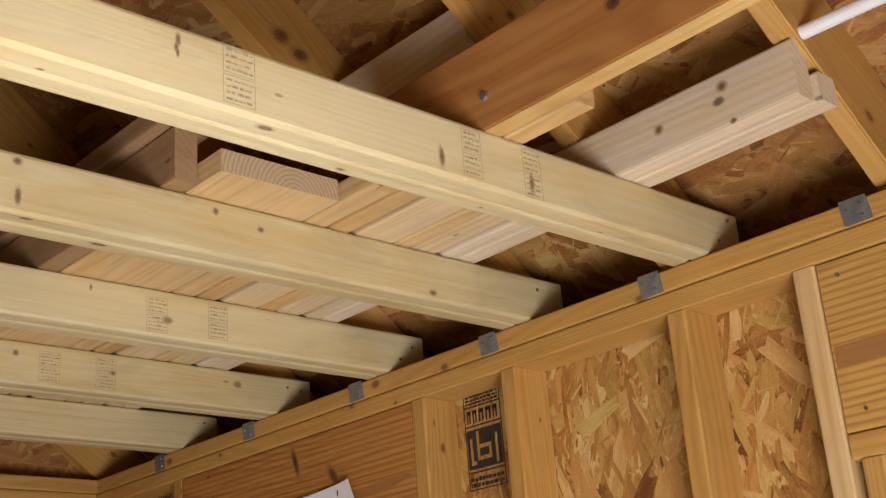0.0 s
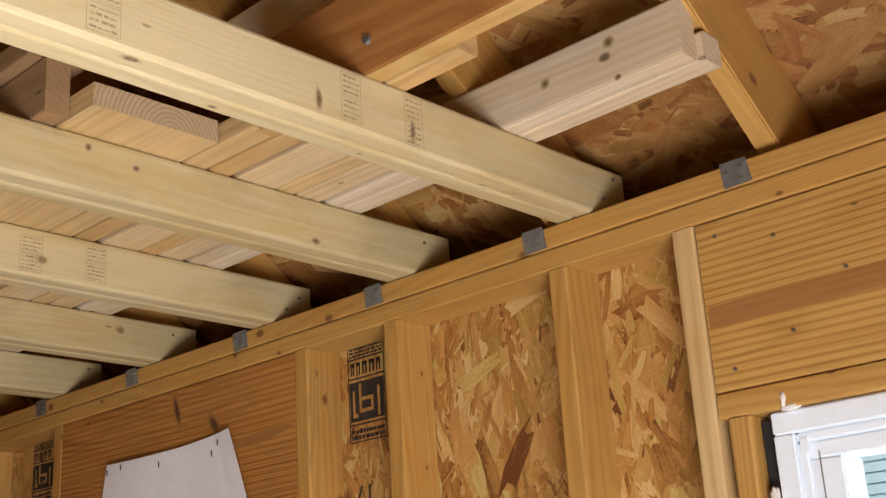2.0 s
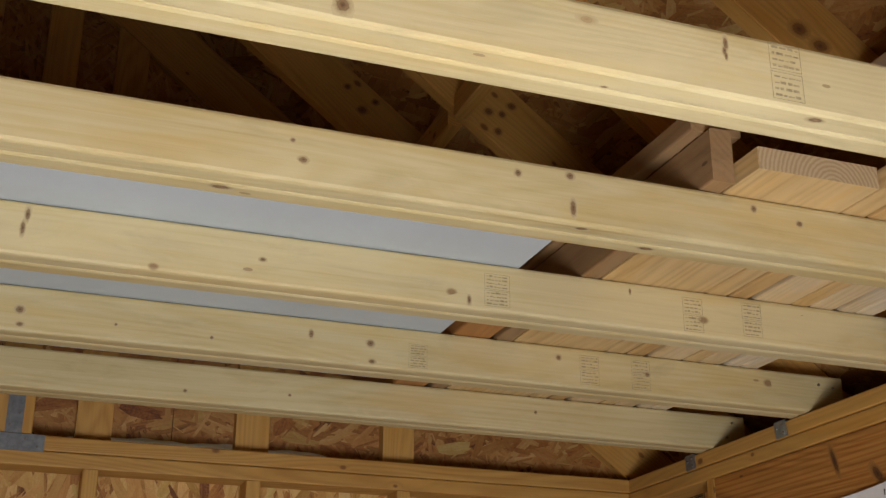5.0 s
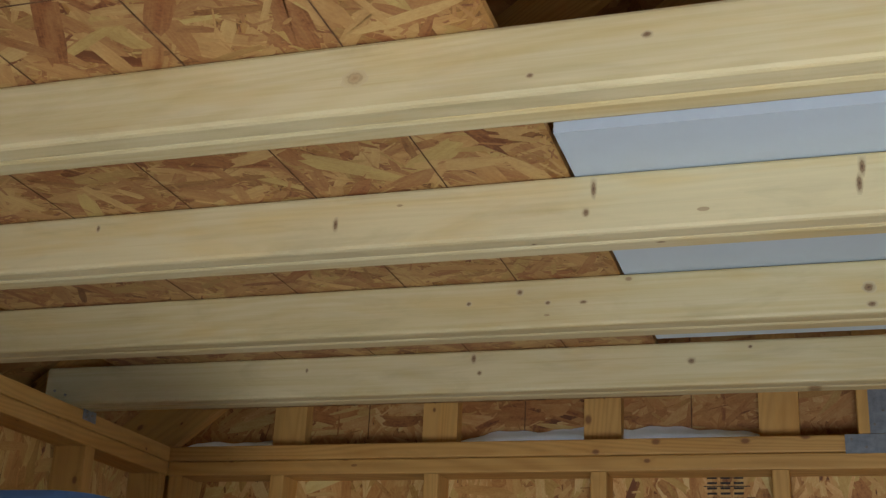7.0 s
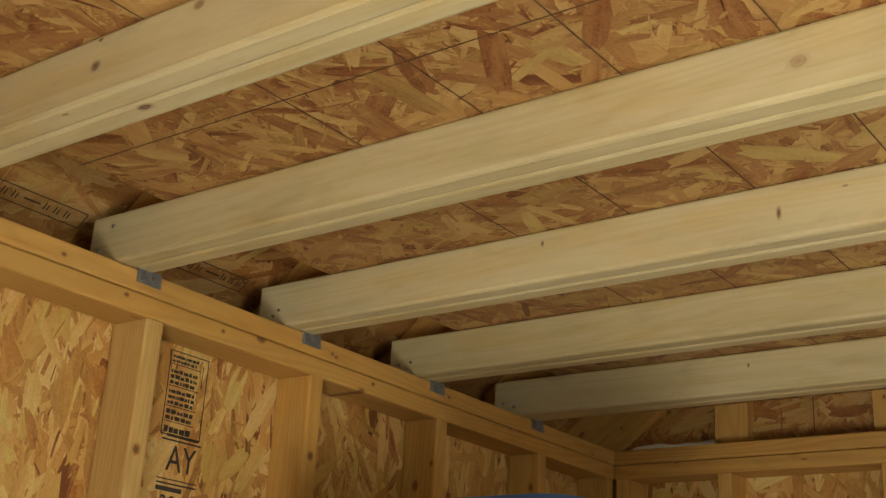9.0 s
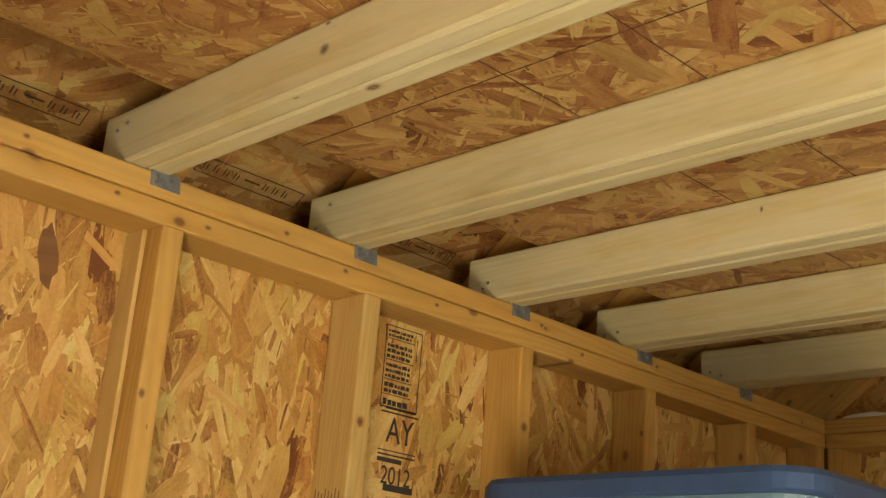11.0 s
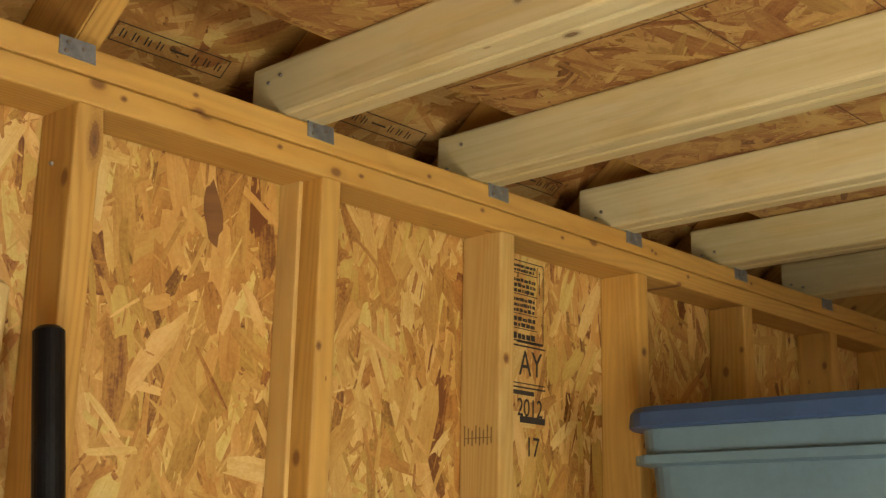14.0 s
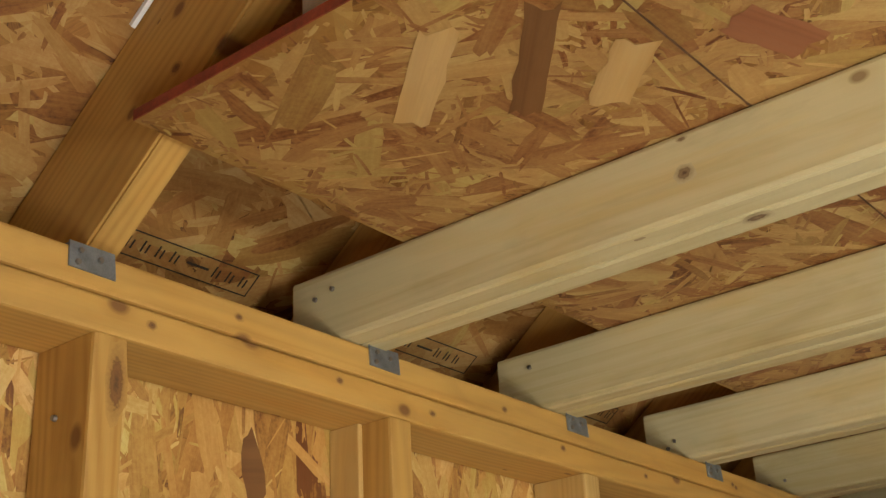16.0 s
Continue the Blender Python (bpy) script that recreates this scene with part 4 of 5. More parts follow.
def lofted(rings, caps=(True, True)):
    bm = bmesh.new()
    loops = [[bm.verts.new(p) for p in q] for q in rings]
    for a, b in zip(loops, loops[1:]):
        for i in range(len(a)):
            bm.faces.new((a[i], a[(i + 1) % len(a)], b[(i + 1) % len(a)], b[i]))
    if caps[0]:
        bm.faces.new(loops[0][::-1])
    if caps[1]:
        bm.faces.new(loops[-1])
    bmesh.ops.recalc_face_normals(bm, faces=bm.faces[:])
    return bm


def tote(x, y, z, turn):
    ob = thing("storage_tote", "pale blue plastic tote with a dark blue lid", "tote", "stacked totes", at=(x, y, z))
    ob.rotation_euler = (0, 0, radians(turn))
    body = [ring(0.50, 0.34, 0.05, 0.0), ring(0.545, 0.385, 0.055, 0.30), ring(0.550, 0.388, 0.055, 0.338), ring(0.598, 0.430, 0.06, 0.342), ring(0.600, 0.432, 0.06, 0.356),
            ring(0.572, 0.406, 0.058, 0.360), ring(0.578, 0.412, 0.058, 0.41)]
    part("tub", lofted(body), TOTE_CLEAR, ob)
    lid = [ring(0.612, 0.446, 0.07, 0.400), ring(0.620, 0.454, 0.072, 0.404), ring(0.618, 0.452, 0.072, 0.426), ring(0.606, 0.440, 0.07, 0.436),
           ring(0.585, 0.42, 0.06, 0.438), ring(0.575, 0.41, 0.058, 0.430)]
    part("lid", lofted(lid), TOTE_BLUE, ob, "dark blue snap-on lid")
    return ob


for i in range(4):
    tote(0.41, 1.255, 0.4405 * i + 0.002, (0, 1.0, -1.5, 0.5)[i])

pole = tagged(part("wooden_pole", rod_bm(1.82, 0.0165, 20, 0.006), ASH, m=Matrix.Translation((0.29, -0.255, 0.004)) @ Vector((-0.245, 0.187, 1.79)).to_track_quat('X', 'Z').to_matrix().to_4x4()), "turned pale wooden pole leaning on the wall", "pole")
shaft = thing("black_handle_tool", "long tool handle with a black grip leaning on the wall", "tool handle", at=(0.32, 0.03, 0.004))
lean = Vector((-0.27, -0.03, 1.75)).to_track_quat('X', 'Z').to_matrix().to_4x4()
part("handle_shaft", rod_bm(1.2, 0.015, 18), ASH, shaft, m=lean)
part("grip", rod_bm(0.60, 0.0185, 24, 0.005), RUBBER, shaft, "black rubber grip", m=lean @ Matrix.Translation((1.172, 0, 0)))

# ---- window in the east wall ----
win = thing("window_1", "white vinyl window set in the stud wall", "window", kind="structure", at=(W, 0, 0))
FX = 0.008


def frame_bm(y0, y1, z0, z1, width, x0, x1, head=None):
    bm = bmesh.new()
    head = head or width
    for a, b, c, d in ((y0, y1, z1 - head, z1), (y0, y1, z0, z0 + width), (y0, y0 + width, z0 + width, z1 - head), (y1 - width, y1, z0 + width, z1 - head)):
        q = slab_bm(x1 - x0, b - a, d - c)
        bmesh.ops.transform(q, matrix=Matrix.Translation((x0, a, c)), verts=q.verts[:])
        bmesh.ops.bevel(q, geom=q.edges[:], offset=0.0025, segments=2, affect='EDGES')
        tmp = bpy.data.meshes.new("t")
        q.to_mesh(tmp)
        q.free()
        bm.from_mesh(tmp)
        bpy.data.meshes.remove(tmp)
    return bm


WY1, WY0, WT, WB = 0.106, WIN_Y0 + 0.012, WIN_Z1 - 0.002, WIN_Z0 + 0.01
part("window_frame", frame_bm(WY0, WY1, WB, WT, 0.032, FX, 0.095), VINYL, win)
part("stop", frame_bm(WY0 + 0.032, WY1 - 0.032, WB + 0.032, WT - 0.032, 0.014, FX + 0.006, 0.09), VINYL, win)
part("sash", frame_bm(WY0 + 0.046, WY1 - 0.046, WB + 0.046, WT - 0.046, 0.046, FX + 0.010, 0.08, 0.024), VINYL, win)
pane = part("pane", slab_bm(0.004, WY1 - WY0 - 0.18, WT - WB - 0.158), GLASS, win, m=pose(FX + 0.018, WY0 + 0.09, WB + 0.09))
pane.visible_shadow = False

part("gasket", slab_bm(0.05, 0.02, WIN_Z1 - WIN_Z0 - 0.02), WRAP, win, "black gap filler beside the frame", m=pose(0.022, WY1 + 0.002, WIN_Z0 + 0.01))
part("vent_latch", slab_bm(0.006, 0.012, 0.022), VINYL, win, m=pose(FX + 0.004, WY1 - 0.049, WT - 0.062))
part("sash_groove", slab_bm(0.001, 0.002, 0.5), ALU, win, m=pose(FX + 0.0095, WY1 - 0.061, WT - 0.56))


def blob_bm(seed, sx, sy, sz):
    bm = bmesh.new()
    bmesh.ops.create_icosphere(bm, subdivisions=3, radius=1.0)
    for v in bm.verts:
        k = 1 + 0.35 * noise.noise(v.co * 1.7 + Vector((seed, 0, 0)))
        v.co = Vector((v.co.x * sx * k, v.co.y * sy * k, v.co.z * sz * k))
    return bm


for i, (y, z, sy, sz) in enumerate(((0.079, 1.769, 0.005, 0.014), (0.070, 1.757, 0.014, 0.005), (0.112, 1.635, 0.007, 0.02), (0.116, 1.60, 0.009, 0.025))):
    part("spray_foam", blob_bm(i, 0.006, sy, sz), FOAM, win, "squeezed-out white filler foam", True, m=pose(0.004, y, z))

# ---- papered opening ----
bm = bmesh.new()
NU, NV = 28, 20
grid = []
for j in range(NV + 1):
    v = j / NV
    row = []
    for i in range(NU + 1):
        u = i / NU
        y_left, y_right = 1.773 + 0.17 * v, 1.307 - 0.38 * v * (1 - 0.3 * v)
        z_top = 1.922 + 0.009 * u - 0.030 * u * (1 - u)
        y = y_left + (y_right - y_left) * u
        z = z_top + (1.05 - z_top) * v
        bulge = 0.010 + 0.010 * v + 0.003 * math.sin(7 * u + 3 * v) + 0.006 * max(0.0, u - 0.9) / 0.1 * (1 - v)
        row.append(bm.verts.new((W - bulge, y, z)))
    grid.append(row)
for j in range(NV):
    for i in range(NU):
        bm.faces.new((grid[j][i], grid[j][i + 1], grid[j + 1][i + 1], grid[j + 1][i]))
paper = thing("paper_sheet", "white paper sheet stapled over the opening", "paper")
sheet = part("sheet", bm, PAPER, paper)
thick = sheet.modifiers.new("thickness", 'SOLIDIFY')
thick.thickness = 0.0006
for y, z in ((1.755, 1.895), (1.70, 1.90), (1.55, 1.885), (1.36, 1.88), (1.34, 1.90)):
    part("staple", slab_bm(0.0015, 0.002, 0.012), INK, paper, m=pose(W - 0.021, y, z))

# ---- outside ----
house = thing("neighbour_house", "pale blue house wall with lap siding", "house", at=(W + 11.0, 0, 0))
for i in range(40):
    part("siding_board", prism([(-6, 0), (6, 0), (6, 0.125), (-6, 0.125)], 0.012), SIDING, house, m=pose(0, 0, 0.115 * i - 0.2) @ pose(0, 0, 0, 0, 6, 0))

# ---- ink stamps, knots and writing ----


def flat_on(normal, at):
    """A pose whose own x, y lie on a surface seen from the side of its normal, with y up."""
    n = Vector(normal)
    x = Vector((0, 0, 1)).cross(n).normalized() if abs(n.z) < 0.9 else Vector((1, 0, 0))
    return Matrix.Translation(at) @ Matrix((x, n.cross(x), n)).transposed().to_4x4()


def bars_bm(rects, depth=0.0004):
    bm = bmesh.new()
    for x0, y0, x1, y1 in rects:
        a = [bm.verts.new((x, y, depth)) for x, y in ((x0, y0), (x1, y0), (x1, y1), (x0, y1))]
        b = [bm.verts.new((v.co.x, v.co.y, 0)) for v in a]
        bm.faces.new(a)
        for i in range(4):
            bm.faces.new((a[i], b[i], b[(i + 1) % 4], a[(i + 1) % 4]))
    bmesh.ops.recalc_face_normals(bm, faces=bm.faces[:])
    return bm


def outline_rects(x0, y0, x1, y1, t):
    return [(x0, y0, x1, y0 + t), (x0, y1 - t, x1, y1), (x0, y0, x0 + t, y1), (x1 - t, y0, x1, y1)]


def text_mesh(body, size, material):
    """Letters in the built-in font, as a flat mesh centred on its origin."""
    curve = bpy.data.curves.new("letters", 'FONT')
    curve.body, curve.size, curve.extrude, curve.align_x, curve.align_y = body, size, 0.0002, 'CENTER', 'CENTER'
    holder = bpy.data.objects.new("letters", curve)
    scene.collection.objects.link(holder)
    bpy.context.view_layer.update()
    me = bpy.data.meshes.new_from_object(holder.evaluated_get(bpy.context.evaluated_depsgraph_get()))
    bpy.data.objects.remove(holder)
    bpy.data.curves.remove(curve)
    me.materials.clear()
    me.materials.append(material)
    return me


def grade_stamp(w, h, seed):
    rng = random.Random(seed)
    rects = outline_rects(0, 0, w, h * 0.48, 0.0006) + outline_rects(0, h * 0.52, w, h, 0.0006)
    for base in (0.0, h * 0.52):
        rows = 4
        for i in range(rows):
            y = base + h * 0.48 * (i + 0.5) / (rows + 0.4)
            x = 0.004
            while x < w - 0.006:
                step = rng.uniform(0.003, 0.010)
                rects.append((x, y, min(w - 0.003, x + step), y + rng.uniform(0.0012, 0.0035)))
                x += step + rng.uniform(0.001, 0.003)
    return bars_bm(rects, 0.0003)


joists = [o for o in scene.objects if o.name.startswith("ceiling_joist")]
STAMPS = {0: ((2.510, 0.010, 0.044, 0.076), (2.889, 0.010, 0.036, 0.07), (3.008, 0.005, 0.036, 0.075)),
          2: ((2.474, 0.010, 0.048, 0.06), (2.870, 0.008, 0.042, 0.066), (2.998, 0.012, 0.042, 0.066)),
          3: ((2.472, 0.008, 0.040, 0.05), (2.858, 0.010, 0.045, 0.064), (2.982, 0.010, 0.045, 0.066))}
for k, marks in STAMPS.items():
    for i, (x, z, w, h) in enumerate(marks):
        part("grade_stamp", grade_stamp(w, h, 10 * k + i), FADED_INK, joists[k], "faded ink grade stamp", m=flat_on((0, -1, 0), (x - X_J0, -0.0002, z)))


def knot_bm(w, h, seed, low=-1.0, high=1.0):
    """A flat oval knot with a ragged outline, w long and h high."""
    rng = random.Random(seed)
    bm = bmesh.new()
    c = bm.verts.new((0, 0, 0.0004))
    rim = []
    for i in range(14):
        a = 2 * math.pi * i / 14
        k = rng.uniform(0.8, 1.1)
        rim.append(bm.verts.new((w / 2 * k * math.cos(a), min(high, max(low, h / 2 * k * math.sin(a))), 0.0003)))
    for i in range(14):
        bm.faces.new((c, rim[i], rim[(i + 1) % 14]))
    bmesh.ops.recalc_face_normals(bm, faces=bm.faces[:])
    return bm


def knot_material(name, core, rim, wood):
    """Dark heart, ringed edge, then fading out into the wood round it."""
    n = Nodes(name)
    d = n.vmath('MULTIPLY', n.object_coords(), (1, 1, 0))
    g = n.t.nodes.new("ShaderNodeTexCoord").outputs["Generated"]
    off = n.vmath('MULTIPLY', n.vmath('SUBTRACT', g, (0.5, 0.5, 0.5)), (2.0, 2.0, 0.0))
    far = n.node("ShaderNodeVectorMath", i0=off)
    far.operation = 'LENGTH'
    v = n.node("ShaderNodeTexNoise", Vector=d, Scale=260.0, Detail=3.0).outputs[0]
    f = n.math('ADD', far.outputs["Value"], n.math('MULTIPLY', n.math('SUBTRACT', v, 0.5), 0.5))
    return n.done(n.ramp(f, (0.05, core), (0.34, rim), (0.46, tuple(0.8 * c for c in rim)), (0.60, tuple(0.45 * a + 0.55 * b for a, b in zip(rim, wood))), (0.95, wood)), 0.6)


DARK_KNOT = knot_material("dark_knot", (0.096, 0.048, 0.021), (0.240, 0.152, 0.072), (0.504, 0.412, 0.236))
FIR_KNOT = knot_material("fir_knot", (0.040, 0.016, 0.006), (0.128, 0.048, 0.014), (0.344, 0.160, 0.040))
RING_KNOT = knot_material("ringed_knot", (0.272, 0.176, 0.088), (0.176, 0.104, 0.048), (0.504, 0.412, 0.236))
PALE_KNOT = knot_material("pale_knot", (0.320, 0.208, 0.096), (0.416, 0.304, 0.152), (0.504, 0.412, 0.236))
# along the joist from the west wall, height on the face, width, height of the knot in millimetres
FACE = {0: ((2.45, 0.072, 6, 16), (2.45, 0.054, 4, 9), (2.849, 0.020, 8, 30), (3.023, 0.022, 8, 34), (2.271, 0.064, 18, 9), (2.448, 0.060, 5, 9), (1.987, 0.014, 14, 26), (0.442, 0.044, 15, 13), (0.444, 0.083, 8, 7)),
        1: ((2.362, 0.067, 9, 9), (2.445, 0.076, 12, 10), (2.757, 0.070, 9, 10), (2.839, 0.057, 11, 8), (3.194, 0.014, 16, 9), (2.031, 0.062, 7, 6), (2.047, 0.035, 11, 8), (2.448, 0.026, 9, 22), (1.161, 0.042, 20, 14), (1.492, 0.056, 9, 6), (1.365, 0.022, 7, 5)),
        2: ((1.709, 0.074, 7, 24), (1.704, 0.043, 6, 20), (2.081, 0.042, 10, 6), (2.445, 0.014, 6, 18), (2.761, 0.071, 4, 9), (1.356, 0.072, 6, 26), (1.345, 0.032, 7, 10), (0.972, 0.041, 6, 16), (0.567, 0.065, 5, 9)),
        3: ((1.718, 0.042, 14, 12), (1.721, 0.014, 12, 7), (1.891, 0.032, 5, 5), (2.072, 0.026, 7, 6), (2.267, 0.055, 8, 14), (2.39, 0.049, 13, 12), (2.394, 0.012, 13, 8), (2.808, 0.064, 11, 10), (3.02, 0.047, 10, 10), (1.148, 0.065, 9, 8), (1.057, 0.049, 7, 6), (1.198, 0.044, 8, 6), (1.26, 0.042, 10, 5)),
        4: ((2.087, 0.024, 8, 7), (2.323, 0.036, 6, 5), (2.937, 0.05, 7, 8), (0.947, 0.071, 9, 18), (0.961, 0.04, 8, 7), (1.392, 0.05, 12, 10), (1.505, 0.074, 7, 6), (0.573, 0.059, 5, 7))}
for k, marks in FACE.items():
    for i, (x, z, w, h) in enumerate(marks):
        pale = (k == 1 and i in (8,)) or (k == 0 and i in (4,))
        part("knot", knot_bm(w / 560, h / 560, 40 * k + i, 0.005 - z, 0.084 - z), PALE_KNOT if pale else DARK_KNOT, joists[k], m=flat_on((0, -1, 0), (x - X_J0, -0.0001, z)))
UNDER = {0: ((2.576, 0.015, 24, 11), (2.725, 0.060, 14, 8), (2.303, 0.029, 9, 5), (2.972, 0.056, 9, 4), (0.487, 0.050, 26, 16)),
         1: ((2.466, 0.012, 22, 10), (2.592, 0.050, 26, 11), (1.948, 0.050, 28, 14)),
         2: ((1.441, 0.048, 12, 7), (1.266, 0.026, 8, 5))}
for k, marks in UNDER.items():
    for i, (x, y, w, h) in enumerate(marks):
        part("knot", knot_bm(w / 700, h / 700, 300 + 40 * k + i, *((0.006 - y, 0.032 - y) if y < 0.038 else (0.044 - y, 0.070 - y))), RING_KNOT if w > 20 else DARK_KNOT, joists[k], m=flat_on((0, 0, -1), (x - X_J0, y, -0.0001)))
for y, z, w, h in ((1.515, 2.004, 20, 75), (1.384, 1.955, 26, 60)):
    part("knot", knot_bm(w / 800, h / 800, int(y * 1000)), FIR_KNOT, east, m=flat_on((-1, 0, 0), (W + 0.0008, y, z)) @ pose(0, 0, 0, 0, 0, 18 if y > 1.4 else 38))
for y, z in ((-0.043, 1.931), (0.047, 1.861), (0.145, 1.825), (0.056, 2.003), (0.149, 2.027)):
    nail(east, (W + 0.0005, y, z), (-1, 0, 0))


BOARD_KNOT = knot_material("board_knot", (0.104, 0.040, 0.013), (0.208, 0.088, 0.024), (0.440, 0.240, 0.062))
BAND = lumber("dark_growth_band", (0.330, 0.150, 0.042), (0.250, 0.100, 0.026), (0.1, 0.04, 0.01), 0.0, rings=2.0, figure=0.2)
for k, x, z, w, h in ((5, 2.497, 2.970, 26, 22), (5, 2.454, 3.032, 20, 16), (5, 2.533, 2.999, 18, 15), (4, 2.686, 2.798, 22, 18), (4, 2.720, 2.797, 18, 16), (4, 2.745, 2.822, 24, 18), (4, 2.710, 2.750, 20, 18),
                      (2, 2.942, 2.607, 34, 30), (2, 2.984, 2.581, 36, 28), (3, 2.60, 2.90, 24, 20), (1, 3.10, 2.50, 22, 18)):
    ob = RAFTERS[k, 1]
    part("knot", knot_bm(w / 650, h / 650, int(x * 999)), BOARD_KNOT, ob, m=ob.matrix_basis.inverted() @ flat_on((0, -1, 0), (x, Y_STUD + S * k - 0.0001, z)))
for k, x, z, w, h in ((0, 0.30, 2.47, 16, 12), (0, 0.18, 2.40, 12, 10), (0, 0.42, 2.60, 20, 15), (0, 0.10, 2.29, 14, 11)):
    ob = RAFTERS[k, 0]
    part("knot", knot_bm(w / 650, h / 650, int(x * 999)), BOARD_KNOT, ob, m=ob.matrix_basis.inverted() @ flat_on((0, -1, 0), (x, Y_STUD + S * k - 0.0001, z)))
part("growth_band", slab_bm(0.93, 0.032, 0.0004), BAND, east, "broad dark brown growth band", m=flat_on((-1, 0, 0), (W + 0.0008, 0.177, 1.891)) @ pose(0, 0, 0, 0, 0, 0.2))
part("growth_band", knot_bm(0.22, 0.022, 6), BAND, east, "broad dark brown growth band", m=flat_on((-1, 0, 0), (W + 0.0008, 1.24, 1.902)) @ pose(0, 0, 0, 0, 0, 3))
stud_face = [o for o in scene.objects if o.name.startswith("long_stud")][0]
for y, z, w, h in ((0.283, 2.264, 14, 12), (0.162, 2.285, 15, 13), (0.153, 2.226, 9, 7), (0.52, 2.25, 13, 10), (0.80, 2.27, 12, 12)):
    part("knot", knot_bm(w / 650, h / 650, int(y * 997)), DARK_KNOT, stud_face, m=stud_face.matrix_basis.inverted() @ flat_on((-1, 0, 0), (3.2268, y, z)))
beam = [o for o in scene.objects if o.name.startswith("brown_beam")][0]
bolt = bmesh.new()
bmesh.ops.create_cone(bolt, cap_ends=True, segments=6, radius1=0.008, radius2=0.0065, depth=0.007)
part("bolt", bolt, STEEL, beam, "zinc bolt head", m=beam.matrix_basis.inverted() @ flat_on((-1, 0, 0), (2.937, 0.362, 2.271)))
for y, z in ((0.12, 2.30), (0.66, 2.29)):
    part("knot", knot_bm(0.045, 0.036, int(y * 99)), FIR_KNOT, beam, m=beam.matrix_basis.inverted() @ flat_on((-1, 0, 0), (2.9378, y, z)))


def text_rows(x0, y0, x1, y1, rows, rng, fill=0.72):
    """Rows of short plain bars, as small print reads from afar."""
    out, step = [], (y1 - y0) / rows
    for i in range(rows):
        x = x0
        while x < x1 - 0.003:
            wide = min(rng.uniform(0.003, 0.012), x1 - x)
            out.append((x, y0 + step * i, x + wide, y0 + step * (i + rng.uniform(0.5, fill))))
            x += wide + rng.uniform(0.0012, 0.003)
    return out


def sheet_stamp(w, h, seed):
    """A printed panel mark: small print, a row of heavy blocks between rules, and a plain black patch with a bare ring and stroke."""
    rng = random.Random(seed)
    rects = outline_rects(0, 0, w, h, 0.0022) + text_rows(0.006, h * 0.87, w - 0.006, h * 0.98, 3, rng)
    for y in (0.84, 0.64, 0.17):
        rects.append((0, h * y, w, h * y + 0.003))
    x = 0.008
    while x < w - 0.014:
        wide = rng.uniform(0.010, 0.018)
        rects += [(x, h * 0.68, x + wide * 0.3, h * 0.81), (x + wide * 0.65, h * 0.68, x + wide, h * 0.81), (x, h * 0.77, x + wide, h * 0.81)]
        x += wide + 0.006
    y0, y1 = h * 0.21, h * 0.61
    d = y1 - y0
    cuts = ((0.08, 0.20, 0.15, 0.80), (0.28, 0.20, 0.36, 0.95), (0.36, 0.20, 0.62, 0.28), (0.36, 0.52, 0.62, 0.60), (0.62, 0.20, 0.70, 0.60), (0.80, 0.05, 0.88, 0.80), (0.08, 0.12, 0.24, 0.20))
    n_u, n_v = 26, 20
    for j in range(n_v):
        run = None
        for i in range(n_u + 1):
            u, v = (i + 0.5) / n_u, (j + 0.5) / n_v
            bare = i == n_u or any(a <= u <= c and b <= v <= e for a, b, c, e in cuts)
            if not bare and run is None:
                run = i
            elif bare and run is not None:
                rects.append((0.004 + (w - 0.008) * run / n_u, y0 + d * j / n_v, 0.004 + (w - 0.008) * i / n_u, y0 + d * (j + 1) / n_v))
                run = None
    return bars_bm(rects + text_rows(0.006, h * 0.03, w - 0.006, h * 0.15, 2, rng))


def print_stamp(w, h, seed):
    """A framed block of small print in paragraphs, with a thin upright arrow shaft at its side."""
    rng = random.Random(seed)
    rects = outline_rects(0, 0, w, h, 0.0018)
    for lo, hi, rows in ((0.86, 0.97, 2), (0.60, 0.80, 3), (0.36, 0.56, 3), (0.18, 0.32, 2), (0.03, 0.14, 1)):
        rects += text_rows(0.006, h * lo, w * 0.74, h * hi, rows, rng)
        rects.append((0.004, h * lo - 0.004, w * 0.8, h * lo - 0.0025))
    return bars_bm(rects + [(w * 0.86, h * 0.62, w * 0.875, h * 0.92), (w * 0.845, h * 0.88, w * 0.89, h * 0.895), (w * 0.845, h * 0.65, w * 0.89, h * 0.665)])


XO = W + DP + 0.0003
part("sheet_stamp", sheet_stamp(0.104, 0.196, 3), INK, east, "black printed panel stamp", m=flat_on((-1, 0, 0), (XO, 1.056, 1.866)))
part("sheet_stamp", sheet_stamp(0.104, 0.16, 4), INK, east, "black printed panel stamp", m=flat_on((-1, 0, 0), (XO, 2.290, 1.902)))
num = new("printed_number", text_mesh("17", 0.055, INK))
num.parent, num.matrix_basis = east, flat_on((-1, 0, 0), (XO - 0.0003, 1.02, 1.765)) @ pose(0, 0, 0, 0, 0, 180)
for y, z, w, h in ((0.063, 2.012, 20, 62), (0.030, 1.60, 12, 16), (0.450, 1.80, 10, 14), (0.866, 1.835, 14, 16), (1.275, 1.90, 16, 17), (1.270, 1.72, 12, 14)):
    part("knot", knot_bm(w / 700, h / 700, int(y * 1013)), BOARD_KNOT, west, m=flat_on((1, 0, 0), (0.0004, y, z)))
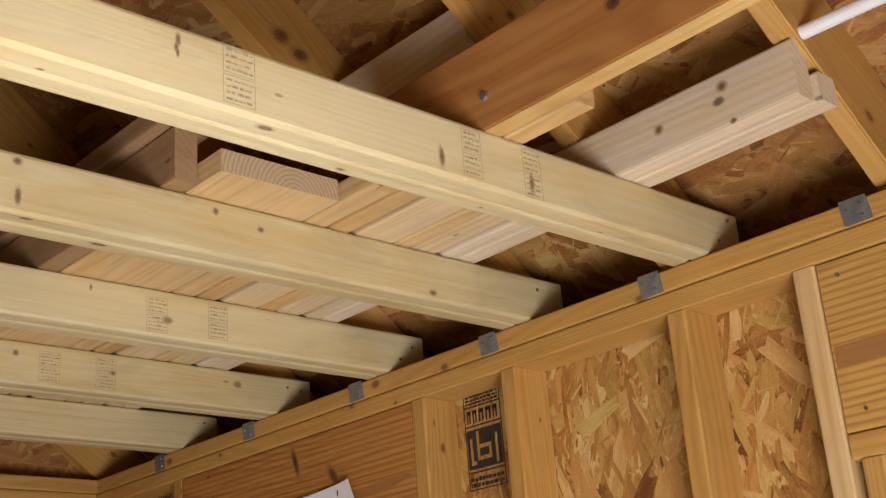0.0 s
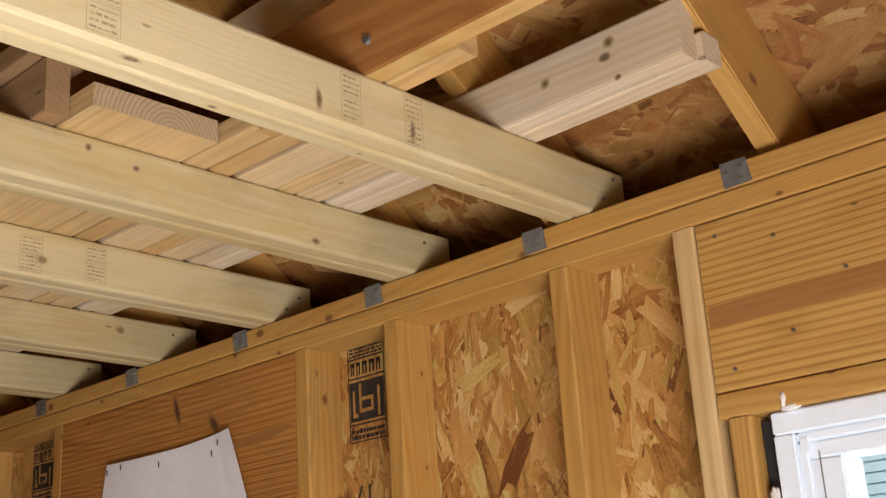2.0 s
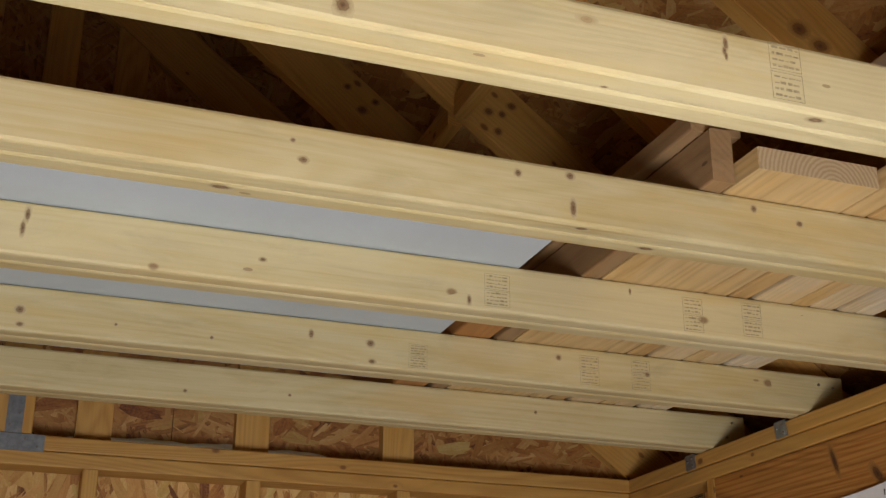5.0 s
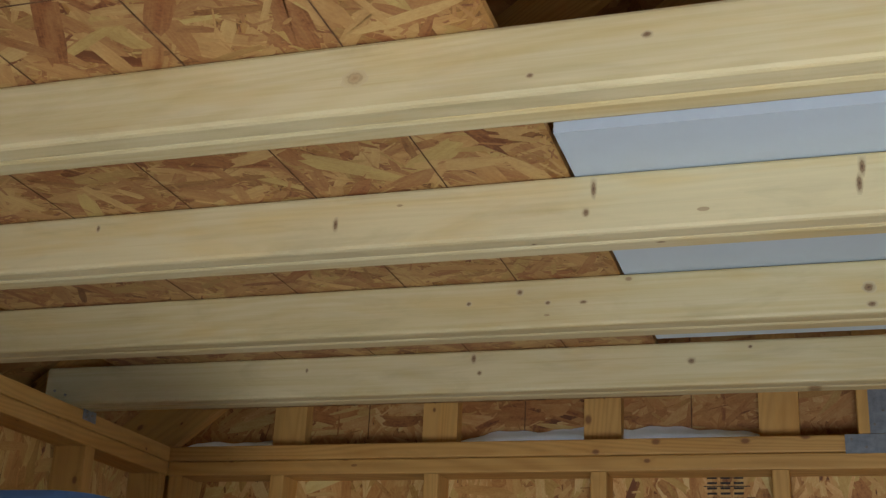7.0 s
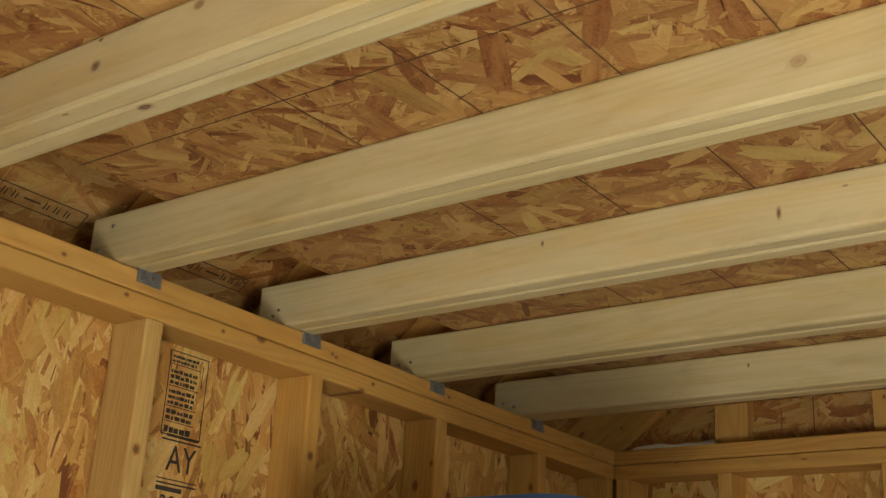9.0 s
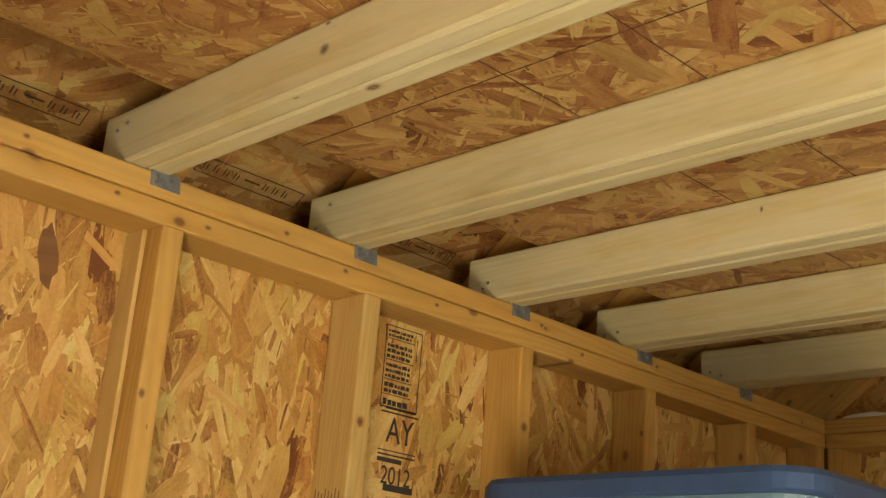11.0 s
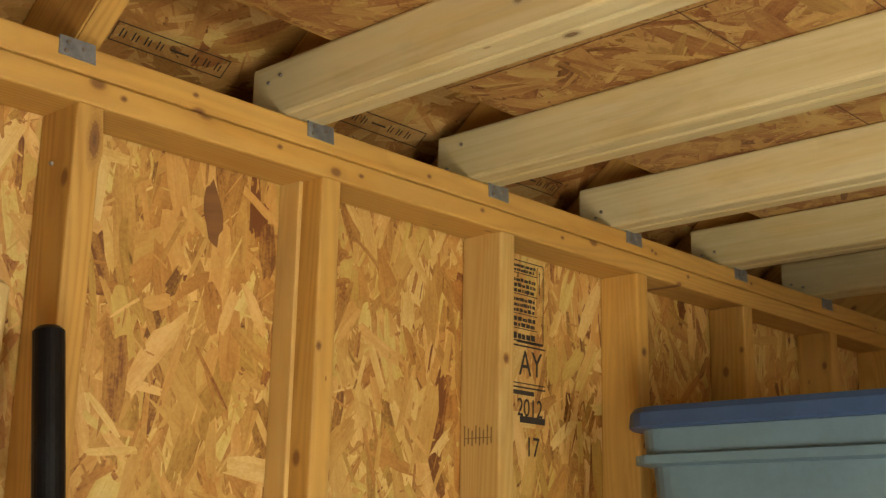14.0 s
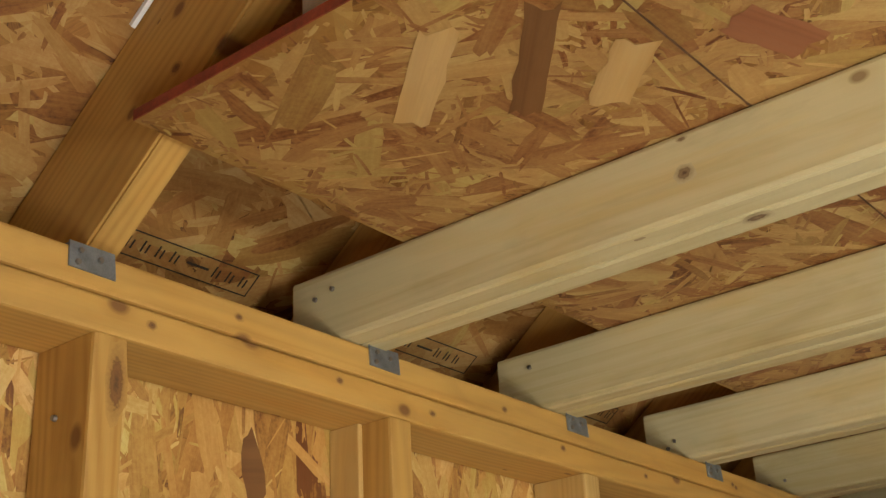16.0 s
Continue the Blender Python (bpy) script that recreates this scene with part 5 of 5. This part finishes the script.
for y, z in ((0.10, 2.075), (0.21, 2.113), (0.36, 2.078), (0.52, 2.072), (0.67, 2.108), (0.80, 2.080), (1.02, 2.076), (1.31, 2.108), (1.44, 2.078)):
    part("knot", knot_bm(0.016, 0.011, int(y * 1017)), BOARD_KNOT, west, m=flat_on((1, 0, 0), (0.0004, y, z)))
nail(west, (-0.050, Y_STUD - 0.002, 1.982), (0, -1, 0))
XB = -DP - 0.0003
part("large_strand", knot_bm(0.034, 0.100, 77), DARK_FLAKE, west, m=flat_on((1, 0, 0), (XB, 0.315, 1.985)) @ pose(0, 0, 0, 0, 0, 8))
part("sheet_stamp", print_stamp(0.092, 0.152, 7), INK, west, "black printed panel stamp", m=flat_on((1, 0, 0), (XB, 0.985, 1.893)))
for y, z, body, size in ((1.040, 1.852, "AY", 0.066), (1.038, 1.772, "2012", 0.046), (1.046, 1.702, "17", 0.05)):
    ob = new("printed_letters", text_mesh(body, size, INK))
    ob.parent, ob.matrix_basis = west, flat_on((1, 0, 0), (XB + 0.0003, y, z)) @ Matrix.Diagonal((0.8, 1.0, 1.0, 1.0))
part("rule_lines", bars_bm([(0, 0, 0.092, 0.003), (0, 0.008, 0.092, 0.010), (0, 0.076, 0.092, 0.079), (0.01, 0.083, 0.085, 0.088), (0, -0.012, 0.06, -0.004), (0.02, -0.062, 0.092, -0.05)]), INK, west, m=flat_on((1, 0, 0), (XB, 0.990, 1.808)))
DECK_U = Vector((1, 0, PITCH)).normalized()
for y, w in ((0.160, 0.20), (0.575, 0.22), (0.99, 0.20)):
    xs = -0.158
    m = axes((xs + 0.0006 * 0.63, y, EAVE + RAFT_V + 0.001 + PITCH * xs - 0.0007), (0, 1, 0), DECK_U, Vector((0, 1, 0)).cross(DECK_U))
    part("sheet_stamp", bars_bm(outline_rects(0, 0, w, 0.034, 0.0016) + [q for i in range(9) if i not in (4, 5) for q in ((0.012 + 0.021 * i, 0.010, 0.0142 + 0.021 * i, 0.025), (0.019 + 0.021 * i, 0.010, 0.0212 + 0.021 * i, 0.022))] + [(0.097, 0.016, 0.13, 0.019)]), INK, west,
         "dark printed frame and small marks", m=m)
part("sheet_stamp", bars_bm([(0.008 + 0.03 * (i % 3), 0.10 - 0.012 * (i // 3), 0.03 + 0.03 * (i % 3), 0.105 - 0.012 * (i // 3)) for i in range(24)] + [(0, 0.058, 0.105, 0.06)]), INK, north,
     "rows of small printed marks", m=flat_on((0, -1, 0), (1.352, Y_END + 0.0003, 1.975)))
part("tally_stamp", bars_bm([(0.0085 * i, 0.003 * (i % 2), 0.0085 * i + 0.0026, 0.034 - 0.004 * (i % 3)) for i in range(8)] + [(0.0, 0.012, 0.062, 0.0135)]), TALLY_INK, west, "brown ink tally marks", m=flat_on((0, -1, 0), (-0.078, Y_STUD + 2 * S - 0.0002, 1.69)))
